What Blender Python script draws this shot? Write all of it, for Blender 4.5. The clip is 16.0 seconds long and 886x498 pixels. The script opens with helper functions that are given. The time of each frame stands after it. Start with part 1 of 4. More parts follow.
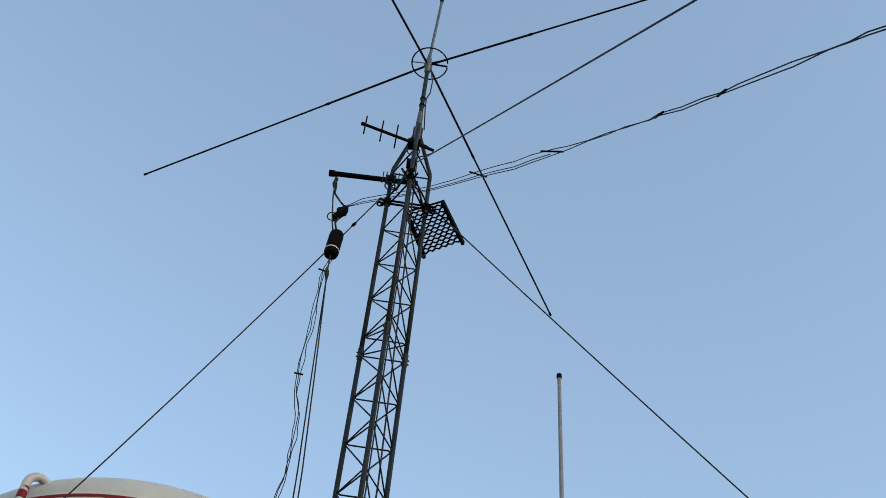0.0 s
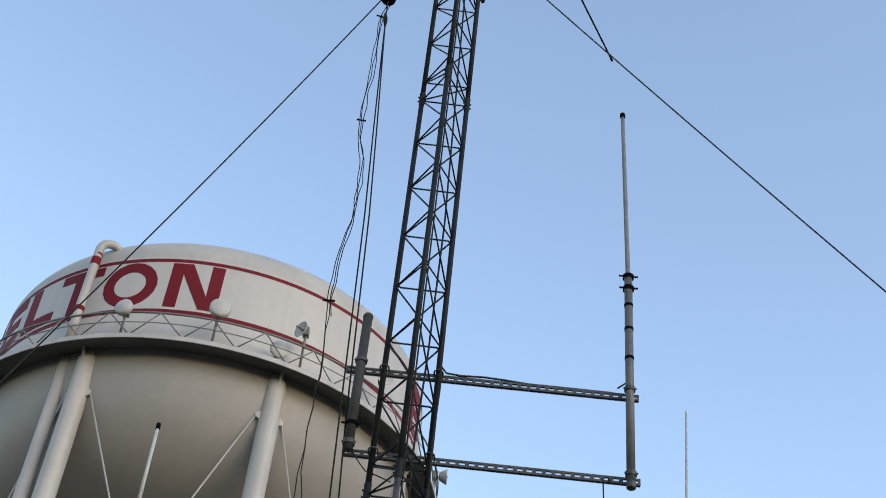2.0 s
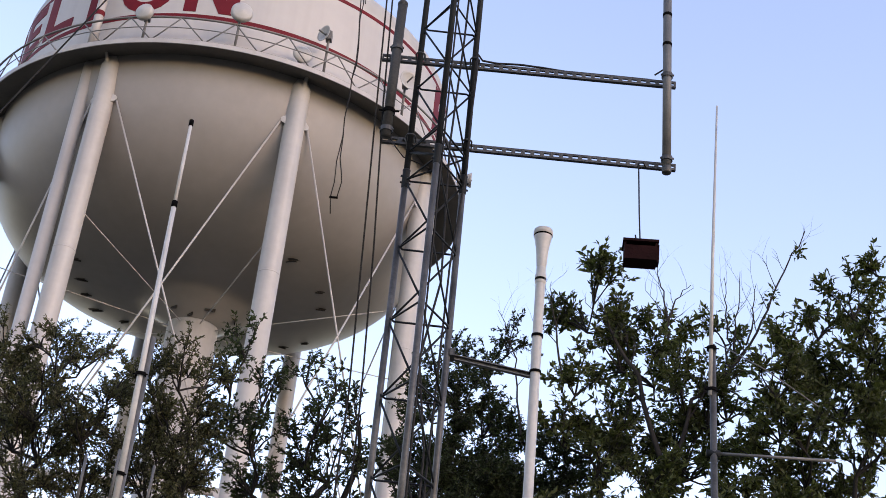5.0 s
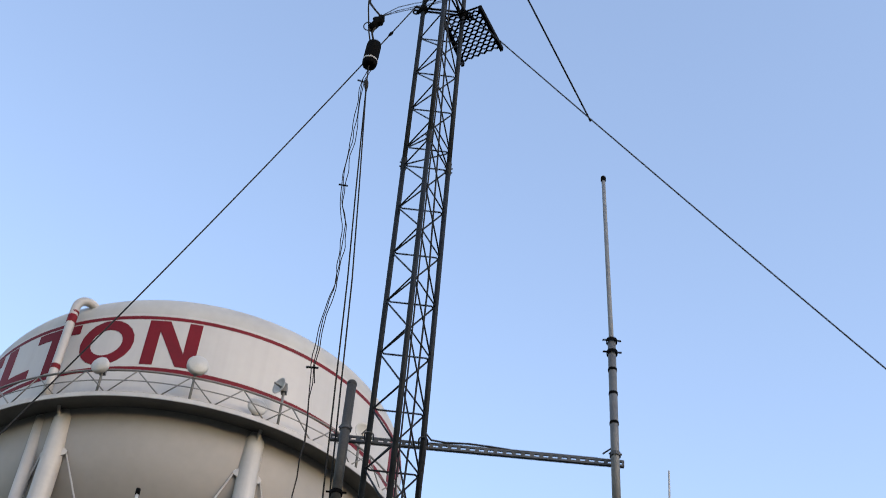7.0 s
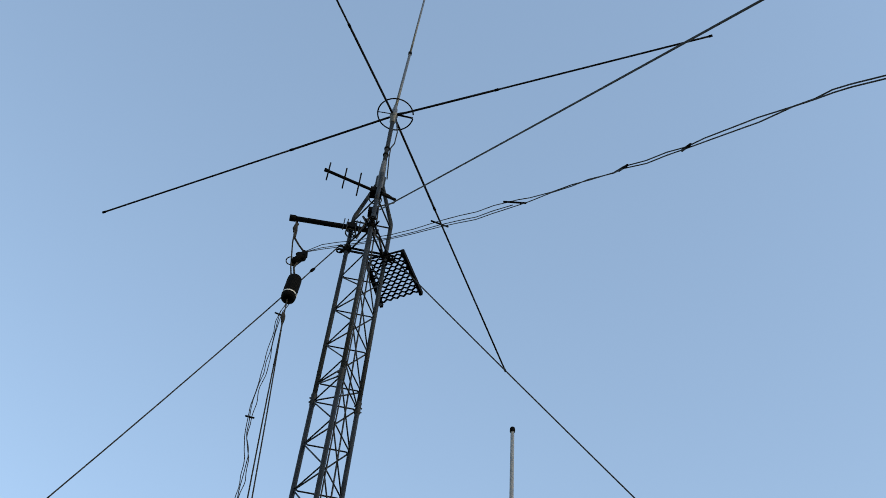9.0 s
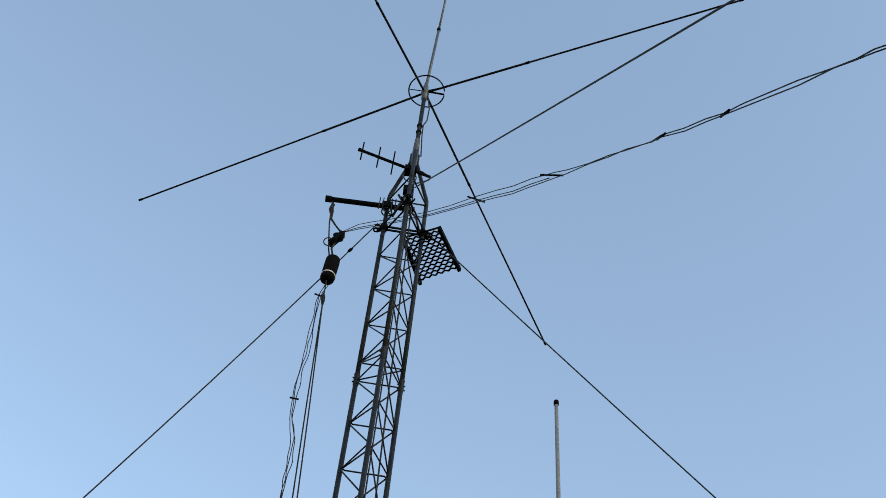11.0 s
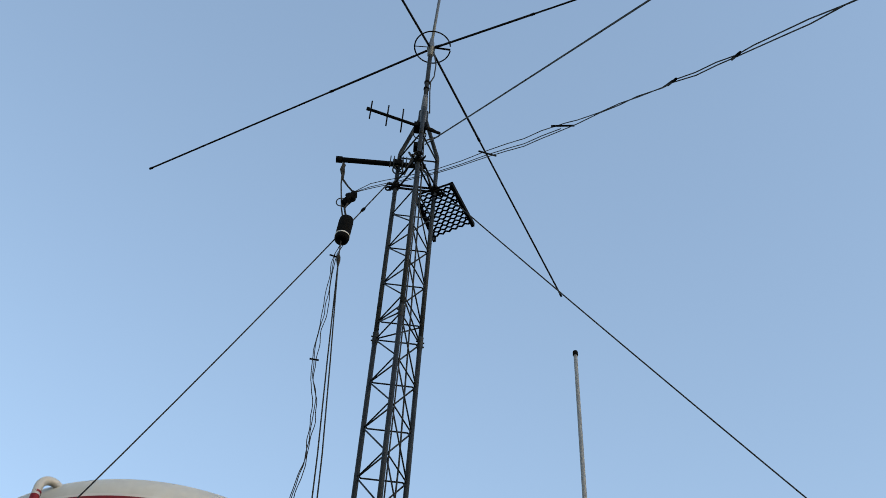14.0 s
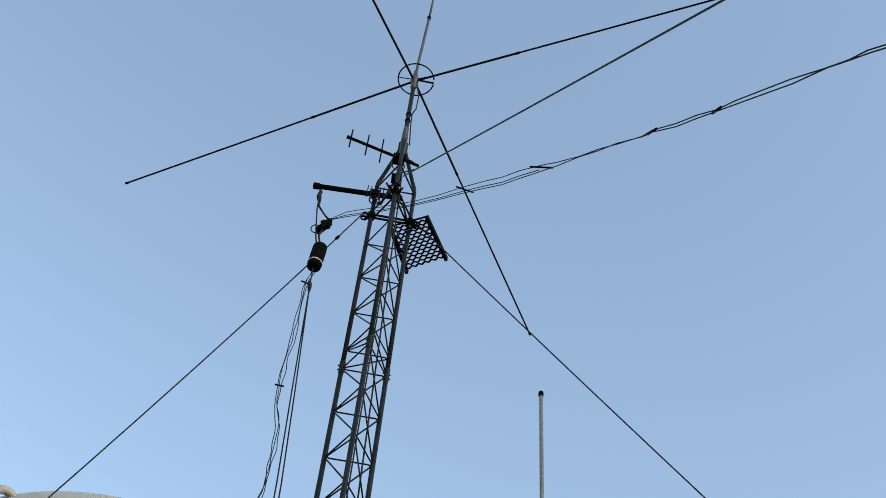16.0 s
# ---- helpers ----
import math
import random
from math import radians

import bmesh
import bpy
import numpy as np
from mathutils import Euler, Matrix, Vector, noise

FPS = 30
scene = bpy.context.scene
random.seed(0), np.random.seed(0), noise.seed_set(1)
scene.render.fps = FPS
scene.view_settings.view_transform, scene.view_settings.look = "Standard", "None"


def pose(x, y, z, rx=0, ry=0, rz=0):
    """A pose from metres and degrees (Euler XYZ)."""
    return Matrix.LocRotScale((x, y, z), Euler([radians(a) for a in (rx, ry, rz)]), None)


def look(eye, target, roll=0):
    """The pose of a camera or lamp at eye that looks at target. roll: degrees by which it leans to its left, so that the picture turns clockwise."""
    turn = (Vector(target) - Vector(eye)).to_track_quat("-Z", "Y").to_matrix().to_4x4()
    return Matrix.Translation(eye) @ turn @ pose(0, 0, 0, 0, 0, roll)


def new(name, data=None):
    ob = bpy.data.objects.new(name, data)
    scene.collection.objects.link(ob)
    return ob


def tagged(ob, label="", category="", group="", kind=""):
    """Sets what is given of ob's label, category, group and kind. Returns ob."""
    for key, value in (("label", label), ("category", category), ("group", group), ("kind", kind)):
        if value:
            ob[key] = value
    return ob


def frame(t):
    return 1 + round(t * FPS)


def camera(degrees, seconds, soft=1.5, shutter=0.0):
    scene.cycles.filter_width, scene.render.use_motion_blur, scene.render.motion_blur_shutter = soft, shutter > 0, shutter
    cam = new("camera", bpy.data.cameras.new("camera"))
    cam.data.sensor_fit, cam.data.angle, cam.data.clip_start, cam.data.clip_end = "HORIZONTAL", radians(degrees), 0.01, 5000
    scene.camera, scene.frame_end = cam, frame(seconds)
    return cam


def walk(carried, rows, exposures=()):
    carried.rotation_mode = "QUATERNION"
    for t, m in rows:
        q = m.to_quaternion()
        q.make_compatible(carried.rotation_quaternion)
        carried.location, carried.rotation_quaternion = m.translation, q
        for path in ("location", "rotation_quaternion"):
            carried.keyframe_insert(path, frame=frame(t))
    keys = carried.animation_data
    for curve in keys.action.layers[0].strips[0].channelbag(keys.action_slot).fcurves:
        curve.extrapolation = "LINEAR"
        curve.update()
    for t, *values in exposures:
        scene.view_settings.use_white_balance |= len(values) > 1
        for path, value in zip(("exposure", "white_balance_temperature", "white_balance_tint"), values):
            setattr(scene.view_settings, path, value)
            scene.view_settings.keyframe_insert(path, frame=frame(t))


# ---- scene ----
cam = camera(36.9, 16.0, soft=0.8, shutter=0.12)
PATH = [
    (0.0, pose(0.000, -0.000, 1.600, 142.520, -3.958, -5.105)),
    (0.5, pose(0.025, 0.017, 1.606, 141.402, -4.081, -4.604)),
    (1.0, pose(0.016, 0.020, 1.577, 139.401, -4.224, -3.916)),
    (1.5, pose(-0.004, 0.053, 1.549, 136.068, -4.492, -3.093)),
    (2.0, pose(-0.013, 0.109, 1.514, 132.155, -4.741, -2.232)),
    (2.5, pose(-0.021, 0.129, 1.484, 128.326, -4.912, -1.520)),
    (3.0, pose(-0.023, 0.142, 1.461, 125.440, -5.138, -1.327)),
    (3.5, pose(-0.023, 0.144, 1.467, 123.361, -5.453, -1.524)),
    (3.7, pose(-0.034, 0.142, 1.471, 122.476, -5.599, -1.683)),
    (5.8, look((-0.0871, 0.1848, 1.3887), (-0.1328, 1.9301, 2.3644), 4.649)),
    (6.0, look((-0.0778, 0.1798, 1.4283), (-0.1253, 1.8769, 2.4855), 4.475)),
    (6.5, look((-0.0665, 0.0419, 1.4860), (-0.1114, 1.6065, 2.7310), 4.772)),
    (7.0, pose(-0.057, 0.056, 1.566, 134.444, -3.736, -2.666)),
    (7.5, pose(-0.069, 0.050, 1.580, 139.349, -3.714, -4.668)),
    (8.0, pose(-0.082, 0.046, 1.584, 142.328, -3.878, -6.594)),
    (8.5, pose(-0.030, 0.054, 1.592, 144.454, -3.833, -7.801)),
    (8.7, pose(-0.005, 0.071, 1.579, 145.296, -3.899, -8.218)),
    (10.8, pose(-0.038, 0.074, 1.575, 144.516, -3.769, -6.103)),
    (11.0, pose(-0.041, 0.079, 1.580, 144.091, -3.860, -5.695)),
    (11.5, pose(-0.061, 0.093, 1.583, 143.161, -3.698, -4.772)),
    (12.0, pose(-0.058, 0.083, 1.584, 142.626, -3.343, -3.997)),
    (12.5, pose(-0.029, 0.100, 1.588, 142.484, -2.925, -3.336)),
    (13.0, pose(-0.031, 0.086, 1.575, 142.365, -2.610, -2.957)),
    (13.5, pose(-0.036, 0.084, 1.568, 142.287, -2.672, -3.033)),
    (14.0, pose(-0.062, 0.088, 1.573, 142.123, -2.825, -3.537)),
    (14.5, pose(-0.070, 0.074, 1.575, 142.214, -3.137, -4.333)),
    (15.0, pose(-0.071, 0.063, 1.582, 142.546, -3.460, -5.343)),
    (15.5, pose(-0.071, 0.062, 1.582, 143.046, -3.655, -6.188)),
    (16.0, pose(-0.070, 0.063, 1.587, 143.595, -3.881, -6.924)),
]
BASE = 1.46
EXPOSURES = [(t, BASE + e, k, tint) for t, e, k, tint in (
    (0.0, 0.0, 7620, 6), (1.0, 0.0, 7580, 7), (1.5, 0.02, 7450, 10), (2.0, 0.03, 7180, 11), (2.5, 0.05, 7180, 13), (3.0, 0.08, 7400, 15), (3.5, 0.12, 7600, 15),
    (5.8, 0.48, 7450, 32), (6.0, 0.54, 7450, 32), (6.5, 0.34, 7300, 20), (7.0, 0.18, 7150, 16), (8.0, 0.03, 7620, 7),
    (8.5, 0.04, 7620, 7), (11.0, 0.02, 7620, 7), (16.0, 0.02, 7620, 7))]
walk(cam, PATH, EXPOSURES)

# ---- light: clear evening sky, low soft sun behind the camera ----
SUN_EL, SUN_AZ = 22.0, 135.0          # degrees; azimuth from +y towards +x
world = bpy.data.worlds.new("sky")
scene.world = world
world.use_nodes = True
wn, wl = world.node_tree.nodes, world.node_tree.links
sky = wn.new("ShaderNodeTexSky")
sky.sky_type = "NISHITA"
sky.sun_disc = False
sky.sun_elevation = radians(SUN_EL)
sky.sun_rotation = radians(SUN_AZ)
sky.air_density, sky.dust_density, sky.ozone_density = 1.0, 0.5, 1.0
wn["Background"].inputs["Strength"].default_value = 0.15
wl.new(sky.outputs["Color"], wn["Background"].inputs["Color"])
sun_data = bpy.data.lights.new("sun", "SUN")
sun_data.energy, sun_data.angle, sun_data.color = 0.16, radians(12), (1.0, 0.86, 0.72)
sun = new("sun", sun_data)
sd = Vector((math.sin(radians(SUN_AZ)) * math.cos(radians(SUN_EL)), math.cos(radians(SUN_AZ)) * math.cos(radians(SUN_EL)), math.sin(radians(SUN_EL))))
sun.matrix_world = look(sd * 60, (0, 0, 0))


# ---- materials ----
def material(name, base, rough=0.6, metal=0.0, var=0.25, scale=6.0, fine=60.0, bump=0.15, tint=None, rand=0.0, streak=0.0, space="Object", spec=0.5, through_light=0.0):
    """A surface of one colour with two scales of variation, optional vertical streaks and relief."""
    m = bpy.data.materials.new(name)
    m.use_nodes = True
    n, l = m.node_tree.nodes, m.node_tree.links
    b = n["Principled BSDF"]
    co = n.new("ShaderNodeTexCoord")
    big = n.new("ShaderNodeTexNoise"); big.inputs["Scale"].default_value = scale; big.inputs["Detail"].default_value = 6
    small = n.new("ShaderNodeTexNoise"); small.inputs["Scale"].default_value = fine; small.inputs["Detail"].default_value = 3
    l.new(co.outputs[space], big.inputs["Vector"]); l.new(co.outputs[space], small.inputs["Vector"])
    dark = tint or tuple(c * (1 - var) for c in base)
    light = tuple(min(1, c * (1 + var * 0.6)) for c in base)
    r = n.new("ShaderNodeValToRGB")
    r.color_ramp.elements[0].position, r.color_ramp.elements[1].position = 0.3, 0.7
    r.color_ramp.elements[0].color, r.color_ramp.elements[1].color = (*dark, 1), (*light, 1)
    l.new(big.outputs["Fac"], r.inputs["Fac"])
    mix = n.new("ShaderNodeMix"); mix.data_type = "RGBA"; mix.blend_type = "MULTIPLY"; mix.inputs[0].default_value = 1
    g = n.new("ShaderNodeMapRange"); g.inputs["From Min"].default_value = 0.3; g.inputs["From Max"].default_value = 0.7
    g.inputs["To Min"].default_value = 1 - var * 0.7; g.inputs["To Max"].default_value = 1.0
    l.new(small.outputs["Fac"], g.inputs["Value"])
    l.new(r.outputs["Color"], mix.inputs[6]); l.new(g.outputs["Result"], mix.inputs[7])
    col = mix.outputs[2]
    if streak:
        mp = n.new("ShaderNodeMapping"); mp.inputs["Scale"].default_value = (1.3, 1.3, 0.05)
        st = n.new("ShaderNodeTexNoise"); st.inputs["Scale"].default_value = 2.0; st.inputs["Detail"].default_value = 5
        l.new(co.outputs[space], mp.inputs["Vector"]); l.new(mp.outputs["Vector"], st.inputs["Vector"])
        sg = n.new("ShaderNodeMapRange"); sg.inputs["From Min"].default_value = 0.35; sg.inputs["From Max"].default_value = 0.6
        sg.inputs["To Min"].default_value = 1 - streak; sg.inputs["To Max"].default_value = 1.0
        l.new(st.outputs["Fac"], sg.inputs["Value"])
        m2 = n.new("ShaderNodeMix"); m2.data_type = "RGBA"; m2.blend_type = "MULTIPLY"; m2.inputs[0].default_value = 1
        l.new(col, m2.inputs[6]); l.new(sg.outputs["Result"], m2.inputs[7]); col = m2.outputs[2]
    if rand:
        oi = n.new("ShaderNodeNewGeometry")
        rg = n.new("ShaderNodeMapRange"); rg.inputs["To Min"].default_value = 1 - rand; rg.inputs["To Max"].default_value = 1 + rand
        l.new(oi.outputs["Random Per Island"], rg.inputs["Value"])
        m3 = n.new("ShaderNodeMix"); m3.data_type = "RGBA"; m3.blend_type = "MULTIPLY"; m3.inputs[0].default_value = 1
        l.new(col, m3.inputs[6]); l.new(rg.outputs["Result"], m3.inputs[7]); col = m3.outputs[2]
    l.new(col, b.inputs["Base Color"])
    rr = n.new("ShaderNodeMapRange"); rr.inputs["To Min"].default_value = max(0.05, rough - 0.12); rr.inputs["To Max"].default_value = min(1, rough + 0.12)
    l.new(big.outputs["Fac"], rr.inputs["Value"]); l.new(rr.outputs["Result"], b.inputs["Roughness"])
    b.inputs["Metallic"].default_value = metal
    b.inputs["Specular IOR Level"].default_value = spec
    if bump:
        bp = n.new("ShaderNodeBump"); bp.inputs["Strength"].default_value = bump; bp.inputs["Distance"].default_value = 0.01
        l.new(small.outputs["Fac"], bp.inputs["Height"]); l.new(bp.outputs["Normal"], b.inputs["Normal"])
    if through_light:
        tr = n.new("ShaderNodeBsdfTranslucent")
        br = n.new("ShaderNodeMix"); br.data_type = "RGBA"; br.blend_type = "MULTIPLY"; br.inputs[0].default_value = 1
        br.inputs[7].default_value = (1.5, 1.7, 0.7, 1)
        l.new(col, br.inputs[6]); l.new(br.outputs[2], tr.inputs["Color"])
        ms = n.new("ShaderNodeMixShader"); ms.inputs[0].default_value = through_light
        l.new(b.outputs["BSDF"], ms.inputs[1]); l.new(tr.outputs["BSDF"], ms.inputs[2])
        l.new(ms.outputs["Shader"], n["Material Output"].inputs["Surface"])
    return m


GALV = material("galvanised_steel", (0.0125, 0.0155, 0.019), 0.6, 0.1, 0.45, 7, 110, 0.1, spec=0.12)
# paler steel for the lower mast legs, the mast sleeve and one whip's pipe
GALV_PALE = material("paler_galvanised_steel", (0.07, 0.0705, 0.072), 0.5, 0.35, 0.5, 8, 70, 0.1, spec=0.35)
GALV_LIGHT = material("galvanised_pipe", (0.10, 0.103, 0.106), 0.55, 0.25, 0.3, 8, 90, 0.1, spec=0.35)
STRUT = material("slotted_channel", (0.05, 0.052, 0.055), 0.55, 0.35, 0.35, 10, 100, 0.1, spec=0.35)
BLACK = material("black_plastic", (0.0028, 0.0028, 0.003), 0.85, 0.0, 0.3, 20, 150, 0.05, spec=0.04)
RUBBER = material("cable_jacket", (0.011, 0.011, 0.012), 0.7, 0.0, 0.3, 12, 90, 0.1, spec=0.2)
ROPE = material("dark_rope", (0.02, 0.019, 0.018), 0.9, 0.0, 0.4, 30, 300, 0.3, spec=0.15)
WIRE = material("dark_feed_wire", (0.018, 0.017, 0.017), 0.75, 0.0, 0.2, 8, 40, 0.0, spec=0.12)
GUY = material("guy_cable", (0.016, 0.0165, 0.018), 0.7, 0.1, 0.15, 6, 40, 0.0, spec=0.15)
ALU = material("weathered_aluminium", (0.062, 0.068, 0.074), 0.5, 0.4, 0.3, 14, 120, 0.05)
RADIAL = material("dull_metal_rod", (0.007, 0.007, 0.009), 0.7, 0.05, 0.15, 6, 40, 0.0, spec=0.08)
FIBRE = material("white_fibreglass", (0.36, 0.36, 0.355), 0.5, 0.0, 0.15, 5, 60, 0.05)
OLD_TUBE = material("weathered_grey_tube", (0.042, 0.043, 0.044), 0.65, 0.1, 0.4, 6, 80, 0.08, spec=0.2)
TUBE = material("weathered_fibreglass", (0.135, 0.14, 0.145), 0.6, 0.0, 0.2, 5, 60, 0.05, spec=0.3)
PVC = material("white_pvc", (0.31, 0.305, 0.295), 0.45, 0.0, 0.15, 5, 60, 0.03)
TANK = material("cream_tank_paint", (0.332, 0.322, 0.316), 0.5, 0.0, 0.05, 0.35, 3.0, 0.03, streak=0.06)
ROOF = material("weathered_roof_paint", (0.30, 0.295, 0.284), 0.6, 0.0, 0.10, 0.5, 3.0, 0.03, streak=0.06)
# the shell's cream, darkened so the colour carries the bowl's underside shade
BOWL_SHADED = material("cream_shaded_bowl_paint", (0.212, 0.2, 0.192), 0.5, 0.0, 0.09, 0.4, 3.0, 0.03, spec=0.35)
RED = material("red_letter_paint", (0.115, 0.0045, 0.0095), 0.6, 0.0, 0.15, 0.6, 5.0, 0.03, spec=0.15)
STEELW = material("cream_leg_paint", (0.322, 0.312, 0.306), 0.5, 0.0, 0.10, 0.8, 6.0, 0.04, streak=0.14)
# walkway steel: dirt and underside shade both put into this colour
DECK = material("weathered_shaded_deck_steel", (0.10, 0.094, 0.088), 0.7, 0.0, 0.2, 1.0, 8.0, 0.1)
RAIL = material("grey_rail_steel", (0.13, 0.128, 0.125), 0.6, 0.1, 0.2, 2.0, 12.0, 0.05)
DISH = material("white_dish_paint", (0.31, 0.31, 0.305), 0.5, 0.0, 0.08, 2, 20, 0.02)
RUST = material("rust_stain", (0.014, 0.011, 0.009), 0.9, 0.0, 0.4, 3, 20, 0.1)
STAIN = material("dirty_patch", (0.085, 0.072, 0.06), 0.9, 0.0, 0.35, 4, 20, 0.0)
WOOD = material("dark_weathered_wood", (0.013, 0.0042, 0.0046), 0.85, 0.0, 0.4, 12, 80, 0.3, spec=0.06)
BARK = material("grey_bark", (0.017, 0.0155, 0.0145), 0.9, 0.0, 0.45, 7, 40, 0.6, spec=0.2)
TWIG = material("bare_twig", (0.024, 0.021, 0.020), 0.9, 0.0, 0.3, 9, 40, 0.3, spec=0.2)
LEAF_OAK = material("oak_leaf", (0.062, 0.062, 0.036), 0.65, 0.0, 0.35, 1.2, 20, 0.0, rand=0.6, spec=0.2, through_light=0.35)
LEAF_DARK = material("dark_leaf", (0.026, 0.036, 0.018), 0.65, 0.0, 0.35, 1.2, 20, 0.0, rand=0.6, spec=0.2, through_light=0.35)
LEAF_GREEN = material("green_leaf", (0.046, 0.056, 0.02), 0.6, 0.0, 0.35, 1.2, 20, 0.0, rand=0.6, spec=0.25, through_light=0.35)
GRASS = material("dry_grass", (0.098, 0.09, 0.06), 0.95, 0.0, 0.4, 0.3, 6, 0.6)
CONCRETE = material("concrete", (0.34, 0.33, 0.31), 0.9, 0.0, 0.2, 2, 30, 0.3)


# ---- mesh helpers ----
def link_mesh(name, verts, faces, mat, parent=None, label="", smooth=True):
    me = bpy.data.meshes.new(name)
    me.from_pydata([tuple(v) for v in verts], [], faces)
    me.materials.append(mat)
    if smooth:
        me.polygons.foreach_set("use_smooth", [True] * len(me.polygons))
    me.update()
    ob = new(name, me)
    if parent:
        ob.parent = parent
    return tagged(ob, label)


class Mesh:
    """Gathers verts and faces of one mesh."""

    def __init__(self):
        self.v, self.f = [], []

    def tube(self, pts, radius, sides=8, caps=True):
        pts = [Vector(p) for p in pts]
        n = len(pts)
        rad = radius if isinstance(radius, (list, tuple)) else [radius] * n
        base = len(self.v)
        up = None
        for i, p in enumerate(pts):
            d = (pts[min(i + 1, n - 1)] - pts[max(i - 1, 0)])
            d = d.normalized() if d.length > 1e-9 else Vector((0, 0, 1))
            if up is None:
                up = Vector((0, 0, 1)) if abs(d.z) < 0.9 else Vector((1, 0, 0))
            a = d.cross(up)
            a = a.normalized() if a.length > 1e-6 else d.orthogonal().normalized()
            b = a.cross(d).normalized()
            up = b
            for k in range(sides):
                w = 2 * math.pi * k / sides
                self.v.append(p + (a * math.cos(w) + b * math.sin(w)) * rad[i])
        for i in range(n - 1):
            for k in range(sides):
                k2 = (k + 1) % sides
                self.f.append((base + i * sides + k, base + i * sides + k2, base + (i + 1) * sides + k2, base + (i + 1) * sides + k))
        if caps:
            self.f.append(tuple(base + k for k in range(sides))[::-1])
            self.f.append(tuple(base + (n - 1) * sides + k for k in range(sides)))
        return self

    def box(self, lo, hi, m=None):
        base = len(self.v)
        for z in (lo[2], hi[2]):
            for x, y in ((lo[0], lo[1]), (hi[0], lo[1]), (hi[0], hi[1]), (lo[0], hi[1])):
                p = Vector((x, y, z))
                self.v.append(m @ p if m else p)
        for q in ((3, 2, 1, 0), (4, 5, 6, 7), (0, 1, 5, 4), (1, 2, 6, 5), (2, 3, 7, 6), (3, 0, 4, 7)):
            self.f.append(tuple(base + i for i in q))
        return self

    def lathe(self, profile, centre=(0, 0), sides=32, closed=False, m=None):
        """profile: (radius, z) from one end to the other, turned about a vertical axis."""
        base, n = len(self.v), len(profile)
        for r, z in profile:
            for k in range(sides):
                w = 2 * math.pi * k / sides
                p = Vector((centre[0] + r * math.cos(w), centre[1] + r * math.sin(w), z))
                self.v.append(m @ p if m else p)
        for i in range(n if closed else n - 1):
            j = (i + 1) % n
            for k in range(sides):
                k2 = (k + 1) % sides
                self.f.append((base + i * sides + k, base + i * sides + k2, base + j * sides + k2, base + j * sides + k))
        return self

    def done(self, name, mat, parent=None, label="", smooth=True):
        return link_mesh(name, self.v, self.f, mat, parent, label, smooth)


def thing(name, place, label, category, group="", kind=""):
    ob = new(name)
    ob.location = place
    ob.empty_display_size = 0.1
    return tagged(ob, label, category, group, kind)


def sub(origin, pts):
    o = Vector(origin)
    return [Vector(p) - o for p in pts]


# ---- ground ----
def build_ground():
    v, f, rings = [], [], [0, 4, 8, 14, 22, 34, 50, 80, 140, 300, 800, 2500]
    n = 48
    v.append((0, 0, 0))
    for r in rings[1:]:
        for k in range(n):
            w = 2 * math.pi * k / n
            x, y = r * math.cos(w), r * math.sin(w)
            v.append((x, y, 0.05 * noise.noise((x * 0.12, y * 0.12, 0)) if 3 < r < 60 else 0.0))
    for k in range(n):
        f.append((0, 1 + k, 1 + (k + 1) % n))
    for i in range(len(rings) - 2):
        for k in range(n):
            a, b = 1 + i * n, 1 + (i + 1) * n
            f.append((a + k, b + k, b + (k + 1) % n, a + (k + 1) % n))
    tagged(link_mesh("ground", v, f, GRASS), "dry mown grass ground reaching the horizon", "ground", kind="structure")


build_ground()

# ---- water tower ----
T_AZ, T_DIST, T_R = -0.225, 40.0, 7.45
TX, TY = T_DIST * math.sin(T_AZ), T_DIST * math.cos(T_AZ)
Z_BALC, Z_LOW, Z_HIGH = 24.78, 26.23, 28.42     # deck edge, lower stripe foot, upper stripe top


def on_tank(th, r, z):
    """A place by degrees round the tank from the side that faces the viewer, in the tank's own axes."""
    w = radians(th)
    return Vector((r * math.sin(w), -r * math.cos(w), z))


def gusset(outline, half, m):
    """A flat plate of the given outline in the x-z plane."""
    mesh, n = Mesh(), len(outline)
    mesh.v = [m @ Vector((x, y, z)) for y in (-half, half) for x, z in outline]
    mesh.f = [tuple(range(n)), tuple(range(2 * n - 1, n - 1, -1))]
    mesh.f += [(k, k + n, (k + 1) % n + n, (k + 1) % n) for k in range(n)]
    return mesh


def wrap_quad(mesh, quad, r0, r1, nu=8, nv=4):
    """quad: four (degrees, z), laid on the shell as a plate from r0 out to r1."""
    (a, b, c, d) = [Vector((*q, 0)) for q in quad]
    base = len(mesh.v)
    for r in (r0, r1):
        for j in range(nv + 1):
            for i in range(nu + 1):
                p = a.lerp(b, i / nu).lerp(d.lerp(c, i / nu), j / nv)
                mesh.v.append(on_tank(p.x, r, p.y))
    w, top = nu + 1, (nu + 1) * (nv + 1)
    for j in range(nv):
        for i in range(nu):
            q = (j * w + i, j * w + i + 1, (j + 1) * w + i + 1, (j + 1) * w + i)
            mesh.f.append(tuple(base + top + k for k in q))
    rim = [i for i in range(nu)] + [j * w + nu for j in range(nv)] + [nv * w + i for i in range(nu, 0, -1)] + [j * w for j in range(nv, 0, -1)]
    for k, p in enumerate(rim):
        q = rim[(k + 1) % len(rim)]
        mesh.f.append((base + p, base + q, base + top + q, base + top + p))


def letter(name, quads, parent):
    m = Mesh()
    for k, q in enumerate(quads):
        wrap_quad(m, q, T_R - 0.01, T_R + 0.012 + 0.001 * k)
    return m.done(name, RED, parent, "dark red painted letter", smooth=False)


